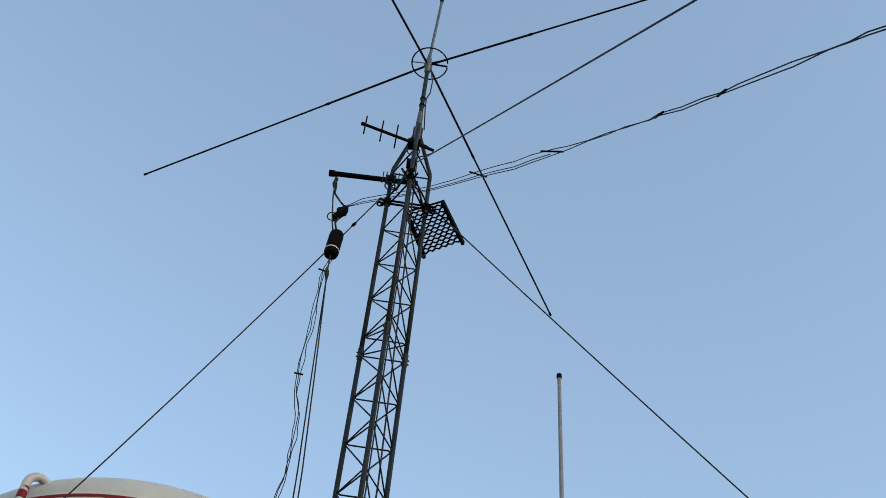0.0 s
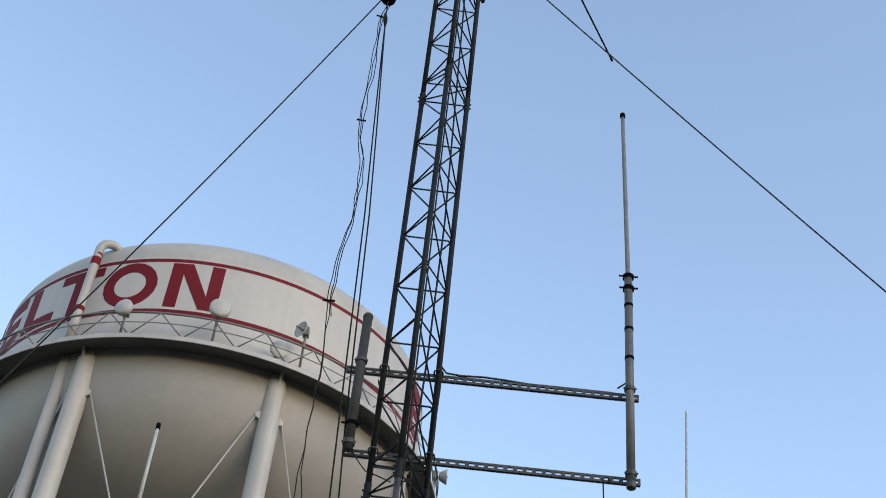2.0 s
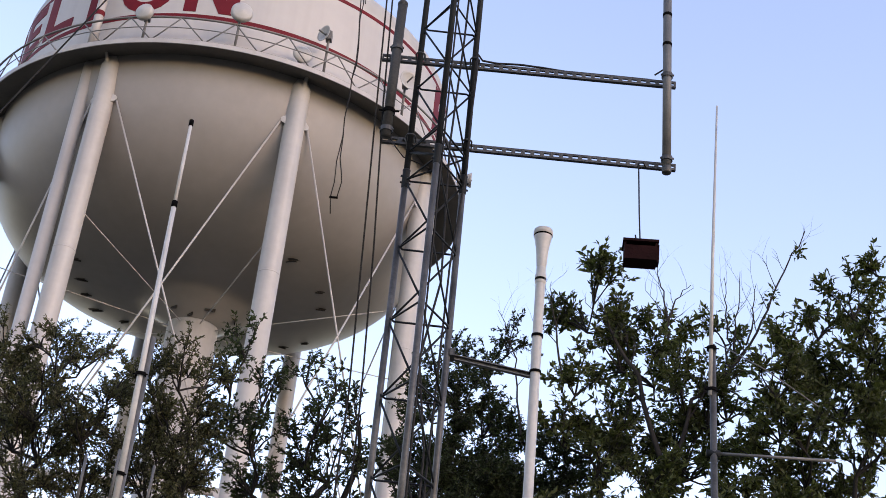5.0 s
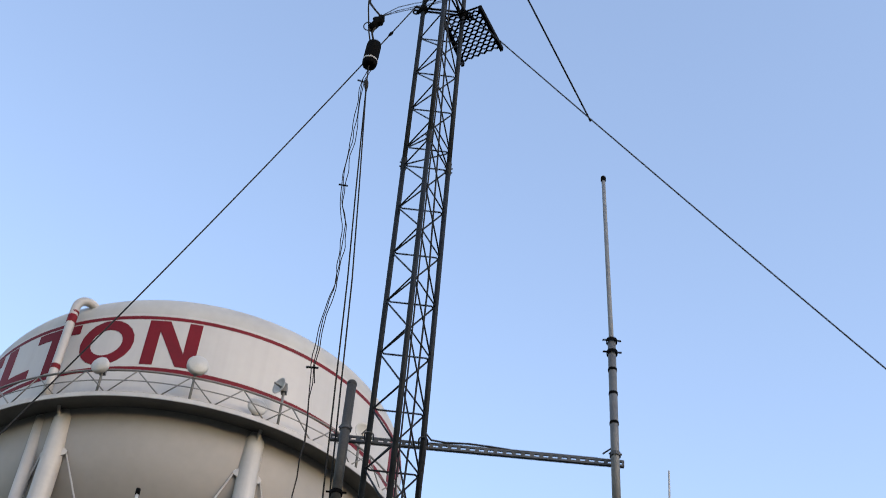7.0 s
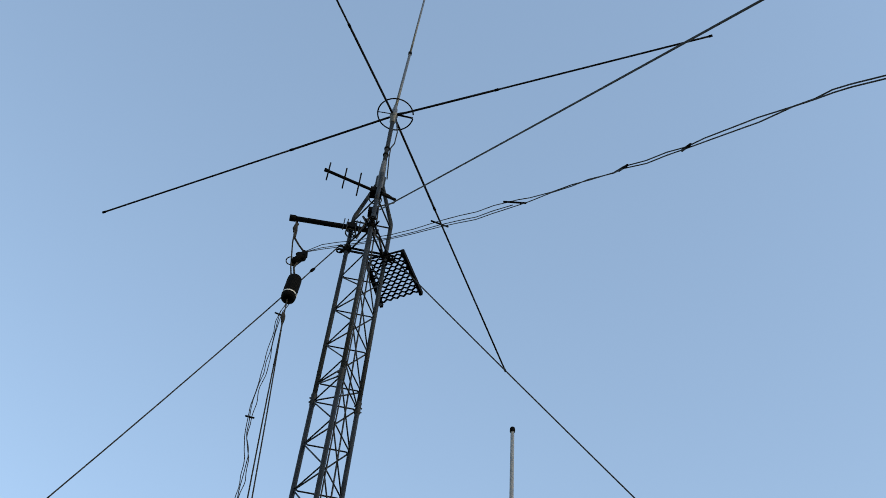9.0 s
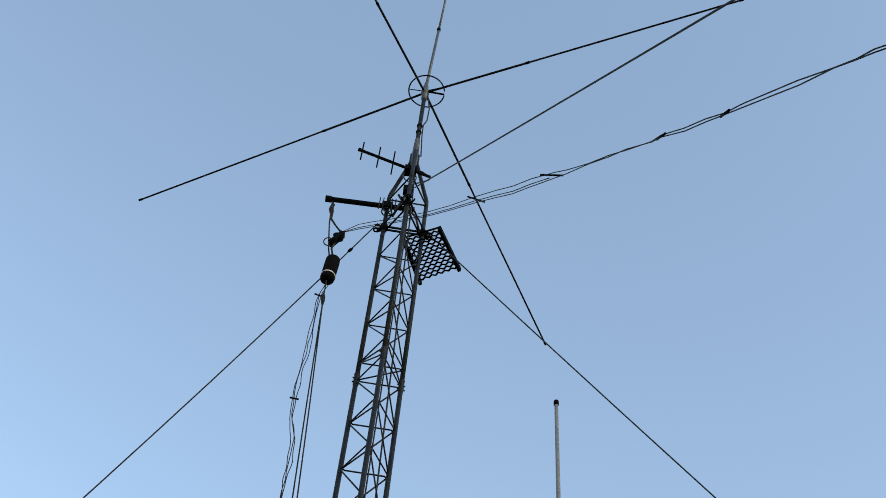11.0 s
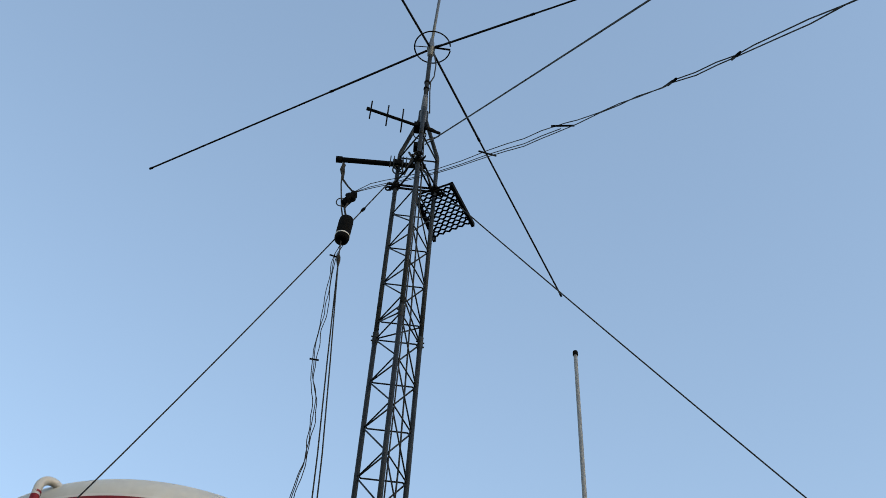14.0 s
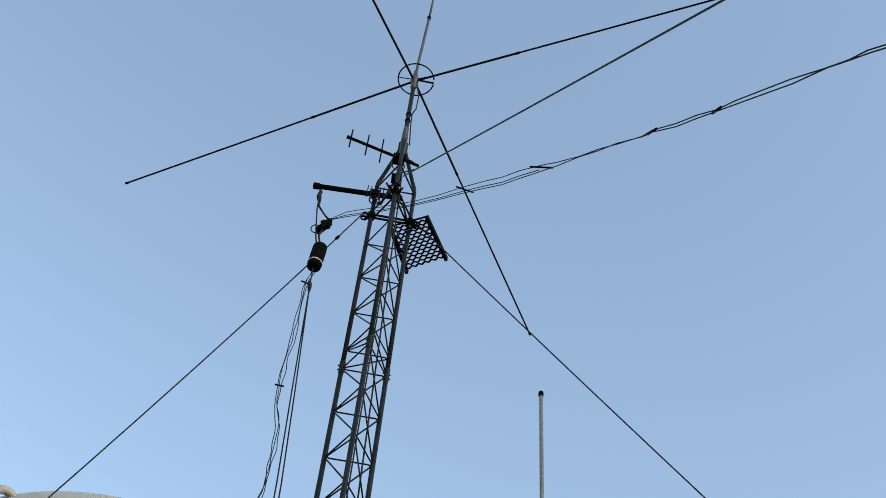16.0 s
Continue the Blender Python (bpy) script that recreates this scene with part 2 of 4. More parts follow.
def build_water_tower():
    tw = thing("water_tower", (TX, TY, 0), "large cream-painted elevated water tank on eight tubular legs with red lettering", "water tower")
    zc = Z_BALC + 0.14
    # shell and dome
    prof = [(T_R, zc + 0.1), (T_R, Z_LOW), (T_R, Z_HIGH), (T_R, Z_HIGH + 0.10)]
    Mesh().lathe(prof, sides=128).done("shell", TANK, tw, "cream-painted cylindrical shell")
    h = 2.8
    prof = [(T_R, Z_HIGH + 0.10)]
    for k in range(1, 25):
        w = math.pi / 2 * k / 24
        prof.append((max(T_R * math.cos(w), 0.01), Z_HIGH + 0.12 + h * math.sin(w)))
    Mesh().lathe(prof, sides=128).done("roof", ROOF, tw, "greyed weather-stained domed roof")
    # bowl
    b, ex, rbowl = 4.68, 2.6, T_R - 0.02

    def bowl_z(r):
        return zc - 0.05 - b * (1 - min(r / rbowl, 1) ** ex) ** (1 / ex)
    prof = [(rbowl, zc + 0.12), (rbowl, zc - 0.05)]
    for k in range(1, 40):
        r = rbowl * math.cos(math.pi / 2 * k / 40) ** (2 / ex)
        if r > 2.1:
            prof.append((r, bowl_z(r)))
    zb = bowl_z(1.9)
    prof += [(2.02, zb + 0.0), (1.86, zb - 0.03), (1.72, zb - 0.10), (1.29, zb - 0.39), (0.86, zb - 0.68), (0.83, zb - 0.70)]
    Mesh().lathe(prof, sides=128).done("bowl", BOWL_SHADED, tw, "cream steel bowl with a funnel, shade put into its paint")
    # riser
    zr = zb - 0.68
    r = Mesh().lathe([(0.82, 0), (0.82, zr), (0.78, zr + 0.02)], sides=48).done("riser_pipe", STEELW, tw)
    for z in (4.0, 8.0, 12.0, 16.0):
        Mesh().lathe([(0.81, z - 0.03), (0.832, z - 0.02), (0.832, z + 0.02), (0.81, z + 0.03)], sides=48).done("weld_seam", STEELW, r)
    # balcony deck
    ro, ri = T_R + 0.80, T_R - 0.015
    deck = Mesh().lathe([(ri, Z_BALC + 0.08), (ro - 0.012, Z_BALC - 0.13), (ro - 0.012, Z_BALC + 0.05), (ri, Z_BALC + 0.20)], sides=128, closed=True).done("balcony_deck", DECK, tw, "weathered grey steel walkway ring, its shade put into the colour", smooth=False)
    Mesh().lathe([(ro - 0.01, Z_BALC - 0.14), (ro + 0.02, Z_BALC - 0.14), (ro + 0.02, Z_BALC + 0.02), (ro - 0.01, Z_BALC + 0.02)], sides=128, closed=True).done("kerb_plate", STEELW, deck, smooth=False)
    # railing: rails, zigzag bars
    railing = new("railing"); railing.parent = tw
    rr, zt = ro - 0.01, Z_BALC + 0.82
    for z, rad, mt in ((zt, 0.035, RAIL), (Z_BALC + 0.45, 0.016, RAIL)):
        m = Mesh(); n = 128
        pts = [on_tank(360 * k / n, rr, z) for k in range(n + 1)]
        m.tube(pts, rad, 6, False).done("rail", mt, railing)
    for k in range(33):
        t0 = 360 / 33 * k + 3.9
        for s in (-1, 1):
            Mesh().tube([on_tank(t0, rr, Z_BALC - 0.02), on_tank(t0 + s * 180 / 33, rr, zt)], 0.022, 5).done("rail_bar", RAIL, railing)
    # red stripes
    for z0, z1 in ((Z_LOW, Z_LOW + 0.16), (Z_HIGH - 0.13, Z_HIGH)):
        Mesh().lathe([(T_R - 0.01, z0), (T_R + 0.008, z0), (T_R + 0.008, z1), (T_R - 0.01, z1)], sides=128).done("stripe", RED, tw, "dark red painted band", smooth=False)
    # lettering
    lo, hi = Z_LOW + 0.26, Z_HIGH - 0.18
    md = (lo + hi) / 2
    s = (hi - lo)
    for o in (0, 140):
        def at(q):
            return [(a + o, z) for a, z in q]
        if o == 0:
            n_q = [[(-3.9, lo), (-0.9, lo), (-0.9, hi), (-3.9, hi)], [(5.6, lo), (8.7, lo), (8.7, hi), (5.6, hi)], [(4.4, lo), (7.6, lo), (1.0, hi), (-2.6, hi)]]
            letter("letter_n", n_q, tw)
            oq = []
            for k in range(20):
                a0, a1 = 2 * math.pi * k / 20, 2 * math.pi * (k + 1) / 20
                def e(a, f):
                    return (-13.4 + math.cos(a) * (6.8 if f else 4.0), md + math.sin(a) * (s / 2 + 0.02 if f else s / 2 - 0.36))
                oq.append([e(a0, 0), e(a0, 1), e(a1, 1), e(a1, 0)])
            m = Mesh()
            for q in oq:
                wrap_quad(m, [q[0], q[1], q[2], q[3]], T_R - 0.01, T_R + 0.012, 3, 2)
            m.done("letter_o", RED, tw, "dark red painted letter", smooth=False)
            letter("letter_t", [[(-33.9, hi - 0.36), (-21.4, hi - 0.36), (-21.4, hi), (-33.9, hi)], [(-29.4, lo), (-25.4, lo), (-25.4, hi - 0.36), (-29.4, hi - 0.36)]], tw)
            letter("letter_l", [[(-45.6, lo), (-41.8, lo), (-41.8, hi), (-45.6, hi)], [(-41.8, lo), (-34.2, lo), (-34.2, lo + 0.42), (-41.8, lo + 0.42)]], tw)
            letter("letter_e", [[(-58.9, lo), (-55.1, lo), (-55.1, hi), (-58.9, hi)], [(-55.1, lo), (-48.0, lo), (-48.0, lo + 0.4), (-55.1, lo + 0.4)],
                                [(-55.1, hi - 0.4), (-48.0, hi - 0.4), (-48.0, hi), (-55.1, hi)], [(-55.1, md - 0.18), (-49.3, md - 0.18), (-49.3, md + 0.18), (-55.1, md + 0.18)]], tw)
        for b0 in ((-72.5,) if o == 0 else (71.5,)):
            bq = [[(b0, lo), (b0 + 3.6, lo), (b0 + 3.6, hi), (b0, hi)]]
            for z0, z1 in ((lo, lo + 0.36), (md - 0.17, md + 0.17), (hi - 0.36, hi)):
                bq.append([(b0 + 3.6, z0), (b0 + 9.0, z0), (b0 + 9.0, z1), (b0 + 3.6, z1)])
            bq.append([(b0 + 8.0, lo + 0.2), (b0 + 11.4, lo + 0.3), (b0 + 11.4, md - 0.25), (b0 + 8.0, md - 0.1)])
            bq.append([(b0 + 7.6, md + 0.1), (b0 + 10.8, md + 0.22), (b0 + 10.8, hi - 0.28), (b0 + 7.6, hi - 0.2)])
            letter("letter_b", bq, tw)
    # legs with caps, lugs and tie rods
    rl, lr = T_R - 0.12, 0.31
    th0, zl = -18.6, 23.45
    for k in range(8):
        th = th0 + 45 * k
        p = on_tank(th, rl, 0)
        leg = Mesh().lathe([(lr, 0), (lr, zc - 0.6), (lr * 0.98, zc - 0.35), (lr * 0.55, zc - 0.05)], (p.x, p.y), 32).done("leg", STEELW, tw)
        for z in (6.1, 12.2, 18.3):
            Mesh().lathe([(lr - 0.01, z - 0.03), (lr + 0.008, z - 0.012), (lr + 0.008, z + 0.012), (lr - 0.01, z + 0.03)], (p.x, p.y), 32).done("weld_seam", STEELW, leg)
        q = on_tank(th, T_R + 0.35, 0)
        Mesh().tube([(p.x, p.y, zc - 0.9), (q.x, q.y, zc - 0.05)], 0.06, 6).done("deck_bracket", STEELW, leg)
        for side in (-1, 1):
            for z in (zl, 12.0):
                d = (on_tank(th + 45 * side, rl, z) - on_tank(th, rl, z)).normalized()
                a = on_tank(th, rl + 0.16, z) + d * (lr - 0.1)
                m = Matrix.Translation(a) @ d.to_track_quat("X", "Z").to_matrix().to_4x4()
                gusset([(0, -0.30), (0.26, -0.15), (0.26, -0.03), (0, 0.12)], 0.025, m).done("lug", STEELW, leg, smooth=False)
        for side in (-1, 1):
            a, c = on_tank(th, rl + 0.16, 23.5), on_tank(th + 45 * side, rl, 11.85)
            h = Vector((c.x - a.x, c.y - a.y, -0.4)).normalized() * 0.40
            Mesh().tube([a + h, c - h], 0.028, 6).done("tie_rod", STEELW, tw)
        a, c = on_tank(th, rl, 12.0), on_tank(th + 45, rl, 12.0)
        d = (c - a).normalized()
        Mesh().tube([a + d * 0.3, c - d * 0.3], 0.11, 10).done("strut", STEELW, tw)
        a, c = on_tank(th, 0.81, 19.40), on_tank(th, rl - 0.3, 19.75)
        Mesh().tube([a, c], 0.018, 5).done("spider_rod", STEELW, tw)
        f = on_tank(th, rl, 0)
        Mesh().box((f.x - 0.6, f.y - 0.6, -0.2), (f.x + 0.6, f.y + 0.6, 0.14)).done("footing", CONCRETE, tw, smooth=False)
    # overflow pipe with its gooseneck
    thp = -23.1
    pts = []
    for k in range(13):
        w = math.pi * (1.15 * k / 12 - 0.15)
        pts.append(on_tank(thp + 1.5 * (1 + math.cos(w)), T_R - 0.04 - 0.36 * math.cos(w), Z_HIGH + 0.34 + 0.45 * math.sin(w)))
    pts += [on_tank(thp, T_R + 0.32, Z_HIGH), on_tank(thp, T_R + 0.32, Z_LOW), on_tank(thp, T_R + 0.30, Z_BALC + 0.05)]
    pipe = Mesh().tube(pts, 0.142, 16).done("overflow_pipe", STEELW, tw, "cream overflow pipe with curved top")
    for z0, z1 in ((Z_LOW, Z_LOW + 0.17), (Z_HIGH - 0.32, Z_HIGH - 0.02), (Z_HIGH + 0.08, Z_HIGH + 0.16)):
        c = on_tank(thp, T_R + 0.32 if z1 < Z_HIGH + 0.05 else T_R + 0.31, 0)
        Mesh().lathe([(0.142, z0), (0.15, z0), (0.15, z1), (0.142, z1)], (c.x, c.y), 20).done("stripe", RED, pipe, smooth=False)
    c = on_tank(-24.9, T_R - 0.13, 0)
    Mesh().lathe([(0.2, 0), (0.2, Z_BALC), (0.15, Z_BALC + 0.02)], (c.x, c.y), 20).done("drain_pipe", STEELW, tw, "slim cream pipe beside a leg")
    # old lug stubs with dark stains under the bowl
    rnd = random.Random(5)
    for th, r, ln, turn in ((-76, 3.72, 0.34, 0.2), (-92, 3.7, 0.36, 0.1), (-110, 3.8, 0.4, -0.3), (-123, 3.25, 0.3, -0.4), (47, 4.47, 0.36, -0.4), (73, 4.22, 0.24, 0.0), (88, 4.02, 0.3, 0.1), (130, 4.29, 0.22, -0.3), (-60, 4.14, 0.3, 0.4), (140, 3.9, 0.26, 0.4)):
        p = on_tank(th, r, bowl_z(r) - 0.05)
        lug = Mesh().box((-ln / 2, -0.02, -0.012), (ln / 2, 0.02, 0.06), Matrix.Translation(p) @ Matrix.Rotation(turn + rnd.uniform(-0.1, 0.1), 4, "Z")).done("stained_lug", RUST, tw, "rust-stained weld lug", smooth=False)
        # stain plate under the lug, a dirty patch with a ragged rim
        st = Mesh(); n = 14
        cz = bowl_z(r) - 0.012
        ring = []
        for k in range(n):
            w = 2 * math.pi * k / n
            rad = rnd.uniform(0.5, 1.0)
            ring.append(Vector((p.x + math.cos(w) * 0.95 * ln * rad, p.y + math.sin(w) * 0.42 * ln * rad, cz)))
        st.v += ring + [q + Vector((0, 0, 0.02)) for q in ring]
        st.f.append(tuple(range(n - 1, -1, -1)))
        st.done("stain", STAIN, lug, smooth=False)
    for th, r, ln in ((-25, 1.16, 0.24), (33, 1.2, 0.34), (85, 1.34, 0.3), (-75, 1.3, 0.3), (124, 1.45, 0.3), (2, 0.94, 0.2)):
        p = on_tank(th, r, zb - 0.39 - (1.29 - r) * 0.674)
        Mesh().box((-ln / 2, -0.018, -0.07), (ln / 2, 0.018, 0.05), Matrix.Translation(p) @ Matrix.Rotation(radians(th) + rnd.uniform(-0.6, 0.6), 4, "Z") @ Matrix.Rotation(rnd.uniform(-0.5, 0.5), 4, "Y")).done("stained_lug", RUST, tw, "rust-stained weld lug", smooth=False)


build_water_tower()


def dish_antenna(name, th, z, rad, depth, turn, drum, label, out=0.70):
    """A small microwave dish on a short mast clamped to the balcony rail."""
    base = on_tank(th, T_R + out, Z_BALC + 0.07 + 0.05 * (0.8 - out)) + Vector((TX, TY, 0))
    top = z - base.z
    d = thing(name, base, label, "dish antenna", "balcony dishes")
    Mesh().tube([(0, 0, 0.0), (0, 0, top + 0.25)], 0.04, 8).done("mast", RAIL, d)
    m = Matrix.Translation((0, 0, top)) @ Matrix.Rotation(radians(th + turn), 4, "Z") @ Matrix.Rotation(radians(90), 4, "X")
    if drum:
        prof = [(0.001, 0.1), (rad * 0.85, 0.1), (rad, 0.14), (rad, 0.1 + depth), (rad * 0.8, 0.14 + depth), (0.001, 0.17 + depth)]
    else:
        prof = [(0.001, 0.10), (rad * 0.5, 0.13), (rad * 0.85, 0.1 + depth * 0.7), (rad, 0.1 + depth), (rad, 0.115 + depth), (rad * 0.83, 0.12 + depth * 0.7), (rad * 0.48, 0.16), (0.001, 0.13)]
    Mesh().lathe(prof, sides=28, m=m).done("reflector", DISH, d, "white domed radome" if drum else "pale dish reflector")
    Mesh().box((-0.09, -0.12, top - 0.14), (0.09, 0.10, top + 0.14)).done("bracket", RAIL, d, smooth=False)
    if not drum:
        Mesh().tube([m @ Vector((0, 0, 0.12)), m @ Vector((0, 0, 0.2 + rad * 0.8))], 0.03, 6).done("feed", RAIL, d)
    return d


dish_antenna("dish_antenna", -9.2, 25.68, 0.27, 0.16, -6, True, "small white drum dish antenna on the tank balcony rail")
dish_antenna("dish_antenna", 9.9, 25.98, 0.32, 0.16, 5, True, "round white drum dish antenna on the tank balcony rail")
dish_antenna("dish_antenna", 28.9, 26.20, 0.27, 0.12, -72, False, "grey open dish antenna turned sideways on the balcony")
dish_antenna("dish_antenna", 24.2, 25.38, 0.30, 0.06, 0, True, "low flat drum dish antenna behind the balcony rail", 0.35)
dish_antenna("dish_antenna", 50.0, 26.10, 0.33, 0.16, -20, False, "pale open dish antenna on a tall mast above the balcony")
dish_antenna("dish_antenna", 86.5, 25.78, 0.27, 0.28, 4, False, "small horn-shaped dish antenna on the tank balcony edge")

# ---- lattice mast ----
LX = Vector((-0.474, 6.032, 0))
RX = Vector((-0.173, 6.045, 0))
_u = (RX - LX).normalized()
MX = (LX + RX) / 2 + Vector((_u.y, -_u.x, 0)) * 0.264
AX = (LX + RX + MX) / 3
JOINTS = (2.111, 5.159, 8.207)
Z_BEND, Z_SLEEVE, Z_MAST, Z_HUB = 10.38, 10.80, 11.14, 11.925


def lattice_mast():
    tw = thing("lattice_mast", (AX.x, AX.y, 0), "slender triangular galvanised lattice mast, darker above its paler bottom section", "radio mast")
    o = (AX.x, AX.y, 0)
    legs = [LX, MX, RX]
    for p in legs:
        zs = [0.0, *JOINTS, Z_BEND - 0.1]
        for z0, z1 in zip(zs, zs[1:]):
            pts = [(p.x, p.y, z0 + 0.02), (p.x, p.y, z1)]
            rad = [0.0165, 0.0165]
            leg = Mesh().tube(sub(o, pts), rad, 12).done("leg", GALV_PALE if z1 < 5.2 else GALV, tw)
            if z1 in JOINTS:
                Mesh().lathe([(0.0166, z1 - 0.10), (0.0195, z1 - 0.095), (0.0195, z1), (0.021, z1 + 0.004), (0.021, z1 + 0.012), (0.0166, z1 + 0.016)], (p.x - o[0], p.y - o[1]), 12).done("sleeve", GALV, leg)
                for dz in (-0.03, -0.07):
                    Mesh().tube(sub(o, [(p.x - 0.027, p.y - 0.008, z1 + dz), (p.x + 0.027, p.y + 0.008, z1 + dz)]), 0.006, 6).done("bolt", GALV, leg)
        a = AX + (p - AX) * 0.16
        pts = [(p.x, p.y, Z_BEND - 0.1), (p.x, p.y, Z_BEND - 0.04)]
        for k in range(1, 4):
            q = p.lerp(a, 0.06 * k * k / 3)
            pts.append((q.x, q.y, Z_BEND - 0.04 + 0.035 * k))
        pts += [(a.x, a.y, Z_SLEEVE), (a.x, a.y, Z_SLEEVE + 0.12)]
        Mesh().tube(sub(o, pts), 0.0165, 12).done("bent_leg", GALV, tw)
    # braces: a level rod on each face at every step, and slanting rods between
    nodes = []
    for j in (*JOINTS, JOINTS[-1] + 3.048):
        for i in range(8):
            z = j - 0.055 - 0.409 * i
            if 0.1 < z < 9.95:
                nodes.append(z)
    nodes.sort(reverse=True)

    def rod(a, b, za, zb, r=0.0055):
        d = (b - a).normalized()
        A, B = a + d * 0.012, b - d * 0.012
        return sub(o, [(A.x, A.y, za), (B.x, B.y, zb)]), r
    for i, z in enumerate(nodes):
        for a, b in ((LX, MX), (MX, RX), (LX, RX)):
            pts, r = rod(a, b, z, z)
            n = [pts[0] + Vector((0, 0, 0.014)), pts[0].lerp(pts[1], 0.05), pts[0].lerp(pts[1], 0.12), pts[0].lerp(pts[1], 0.88), pts[0].lerp(pts[1], 0.95), pts[1] + Vector((0, 0, -0.014))]
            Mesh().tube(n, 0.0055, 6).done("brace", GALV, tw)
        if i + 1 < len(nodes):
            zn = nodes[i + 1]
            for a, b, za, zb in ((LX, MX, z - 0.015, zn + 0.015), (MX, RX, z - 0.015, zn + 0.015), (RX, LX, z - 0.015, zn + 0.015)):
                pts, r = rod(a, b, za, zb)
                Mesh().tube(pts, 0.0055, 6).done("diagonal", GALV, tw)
    for z in (Z_BEND - 0.06,):
        for a, b in ((LX, MX), (MX, RX), (LX, RX)):
            pts, r = rod(a, b, z, z)
            Mesh().tube(pts, 0.007, 6).done("brace", GALV, tw)
    # sleeve and top plate
    Mesh().lathe([(0.018, Z_SLEEVE - 0.08), (0.026, Z_SLEEVE - 0.06), (0.028, Z_SLEEVE + 0.04), (0.027, Z_SLEEVE + 0.16), (0.0235, Z_MAST - 0.06), (0.0215, Z_MAST), (0.019, Z_MAST + 0.01)], (0, 0), 20).done("mast_sleeve", GALV_PALE, tw)
    # guy bracket: triangular ring of flat bars with eye ends
    zg = 9.93
    for a, b in ((LX, MX), (MX, RX), (RX, LX)):
        d = (b - a).normalized(); nrm = Vector((d.y, -d.x, 0))
        A, B = a - d * 0.07 - AX, b + d * 0.07 - AX
        for s in (-0.02, 0.02):
            m = Matrix.Translation(A + nrm * s + Vector((0, 0, zg + s * 0.4))) @ d.to_track_quat("X", "Z").to_matrix().to_4x4()
            Mesh().box((0, -0.004, -0.010), ((B - A).length, 0.004, 0.010), m).done("guy_bracket", BLACK, tw, smooth=False)
    for p in legs:
        q = (p - AX)
        Mesh().lathe([(0.018, zg - 0.04), (0.028, zg - 0.035), (0.028, zg + 0.035), (0.018, zg + 0.04)], (q.x, q.y), 12).done("clamp", BLACK, tw)
        e = q * 1.35
        Mesh().tube([(e.x + 0.024 * math.cos(w), e.y, zg + 0.024 * math.sin(w)) for w in [2 * math.pi * k / 12 for k in range(13)]], 0.0065, 6).done("eye_bolt", BLACK, tw)
        Mesh().tube([(q.x, q.y, zg), (e.x * 0.94, e.y * 0.94, zg)], 0.007, 6).done("eye_shank", BLACK, tw)
    Mesh().box((-0.45, -0.45, -0.2), (0.45, 0.45, 0.06)).done("footing", CONCRETE, tw, smooth=False)
    return tw


lattice_mast()


def cable(name, pts, r, mat, label, category, sides=6, group=""):
    ob = Mesh().tube(pts, r, sides).done(name, mat)
    return tagged(ob, label, category, group)


def guy(name, a, az, slope, reach, label, nuts=(), sag=0.0016):
    a = Vector(a)
    d = Vector((math.sin(radians(az)), math.cos(radians(az)), 0))
    n = 24
    pts = []
    for k in range(n + 1):
        s = reach * k / n
        pts.append(a + d * s + Vector((0, 0, -slope * s - sag * s * (reach - s))))
    g = thing(name, a, label, "guy cable", "mast guy cables")
    Mesh().tube(sub(a, pts), 0.005, 8).done("cable", GUY, g)
    for s in nuts:
        p = a + d * s + Vector((0, 0, -slope * s - sag * s * (reach - s)))
        t = (d + Vector((0, 0, -slope))).normalized()
        Mesh().tube(sub(a, [p - t * 0.03, p - t * 0.012, p + t * 0.012, p + t * 0.03]), [0.006, 0.012, 0.012, 0.006], 8).done("cable_clamp", BLACK, g)
    Mesh().tube(sub(a, [pts[-1] + Vector((0, 0, 0.02)), pts[-1] + Vector((0, 0, -0.4))]), 0.02, 8).done("anchor_rod", GALV, g)


guy("guy_cable", (-0.53, 6.07, 10.03), -83.9, 1.779, 5.6, "thin steel guy cable slanting down past the water tank", (0.17,), 0.064)
guy("guy_cable", (-0.13, 6.04, 9.935), 91.9, 1.200, 8.27, "thin steel guy cable slanting down over the trees", (), 0.0115)
guy("guy_cable", (-0.266, 5.582, 9.862), 160, 0.975, 9.9, "thin steel guy cable running overhead towards the lawn", ())


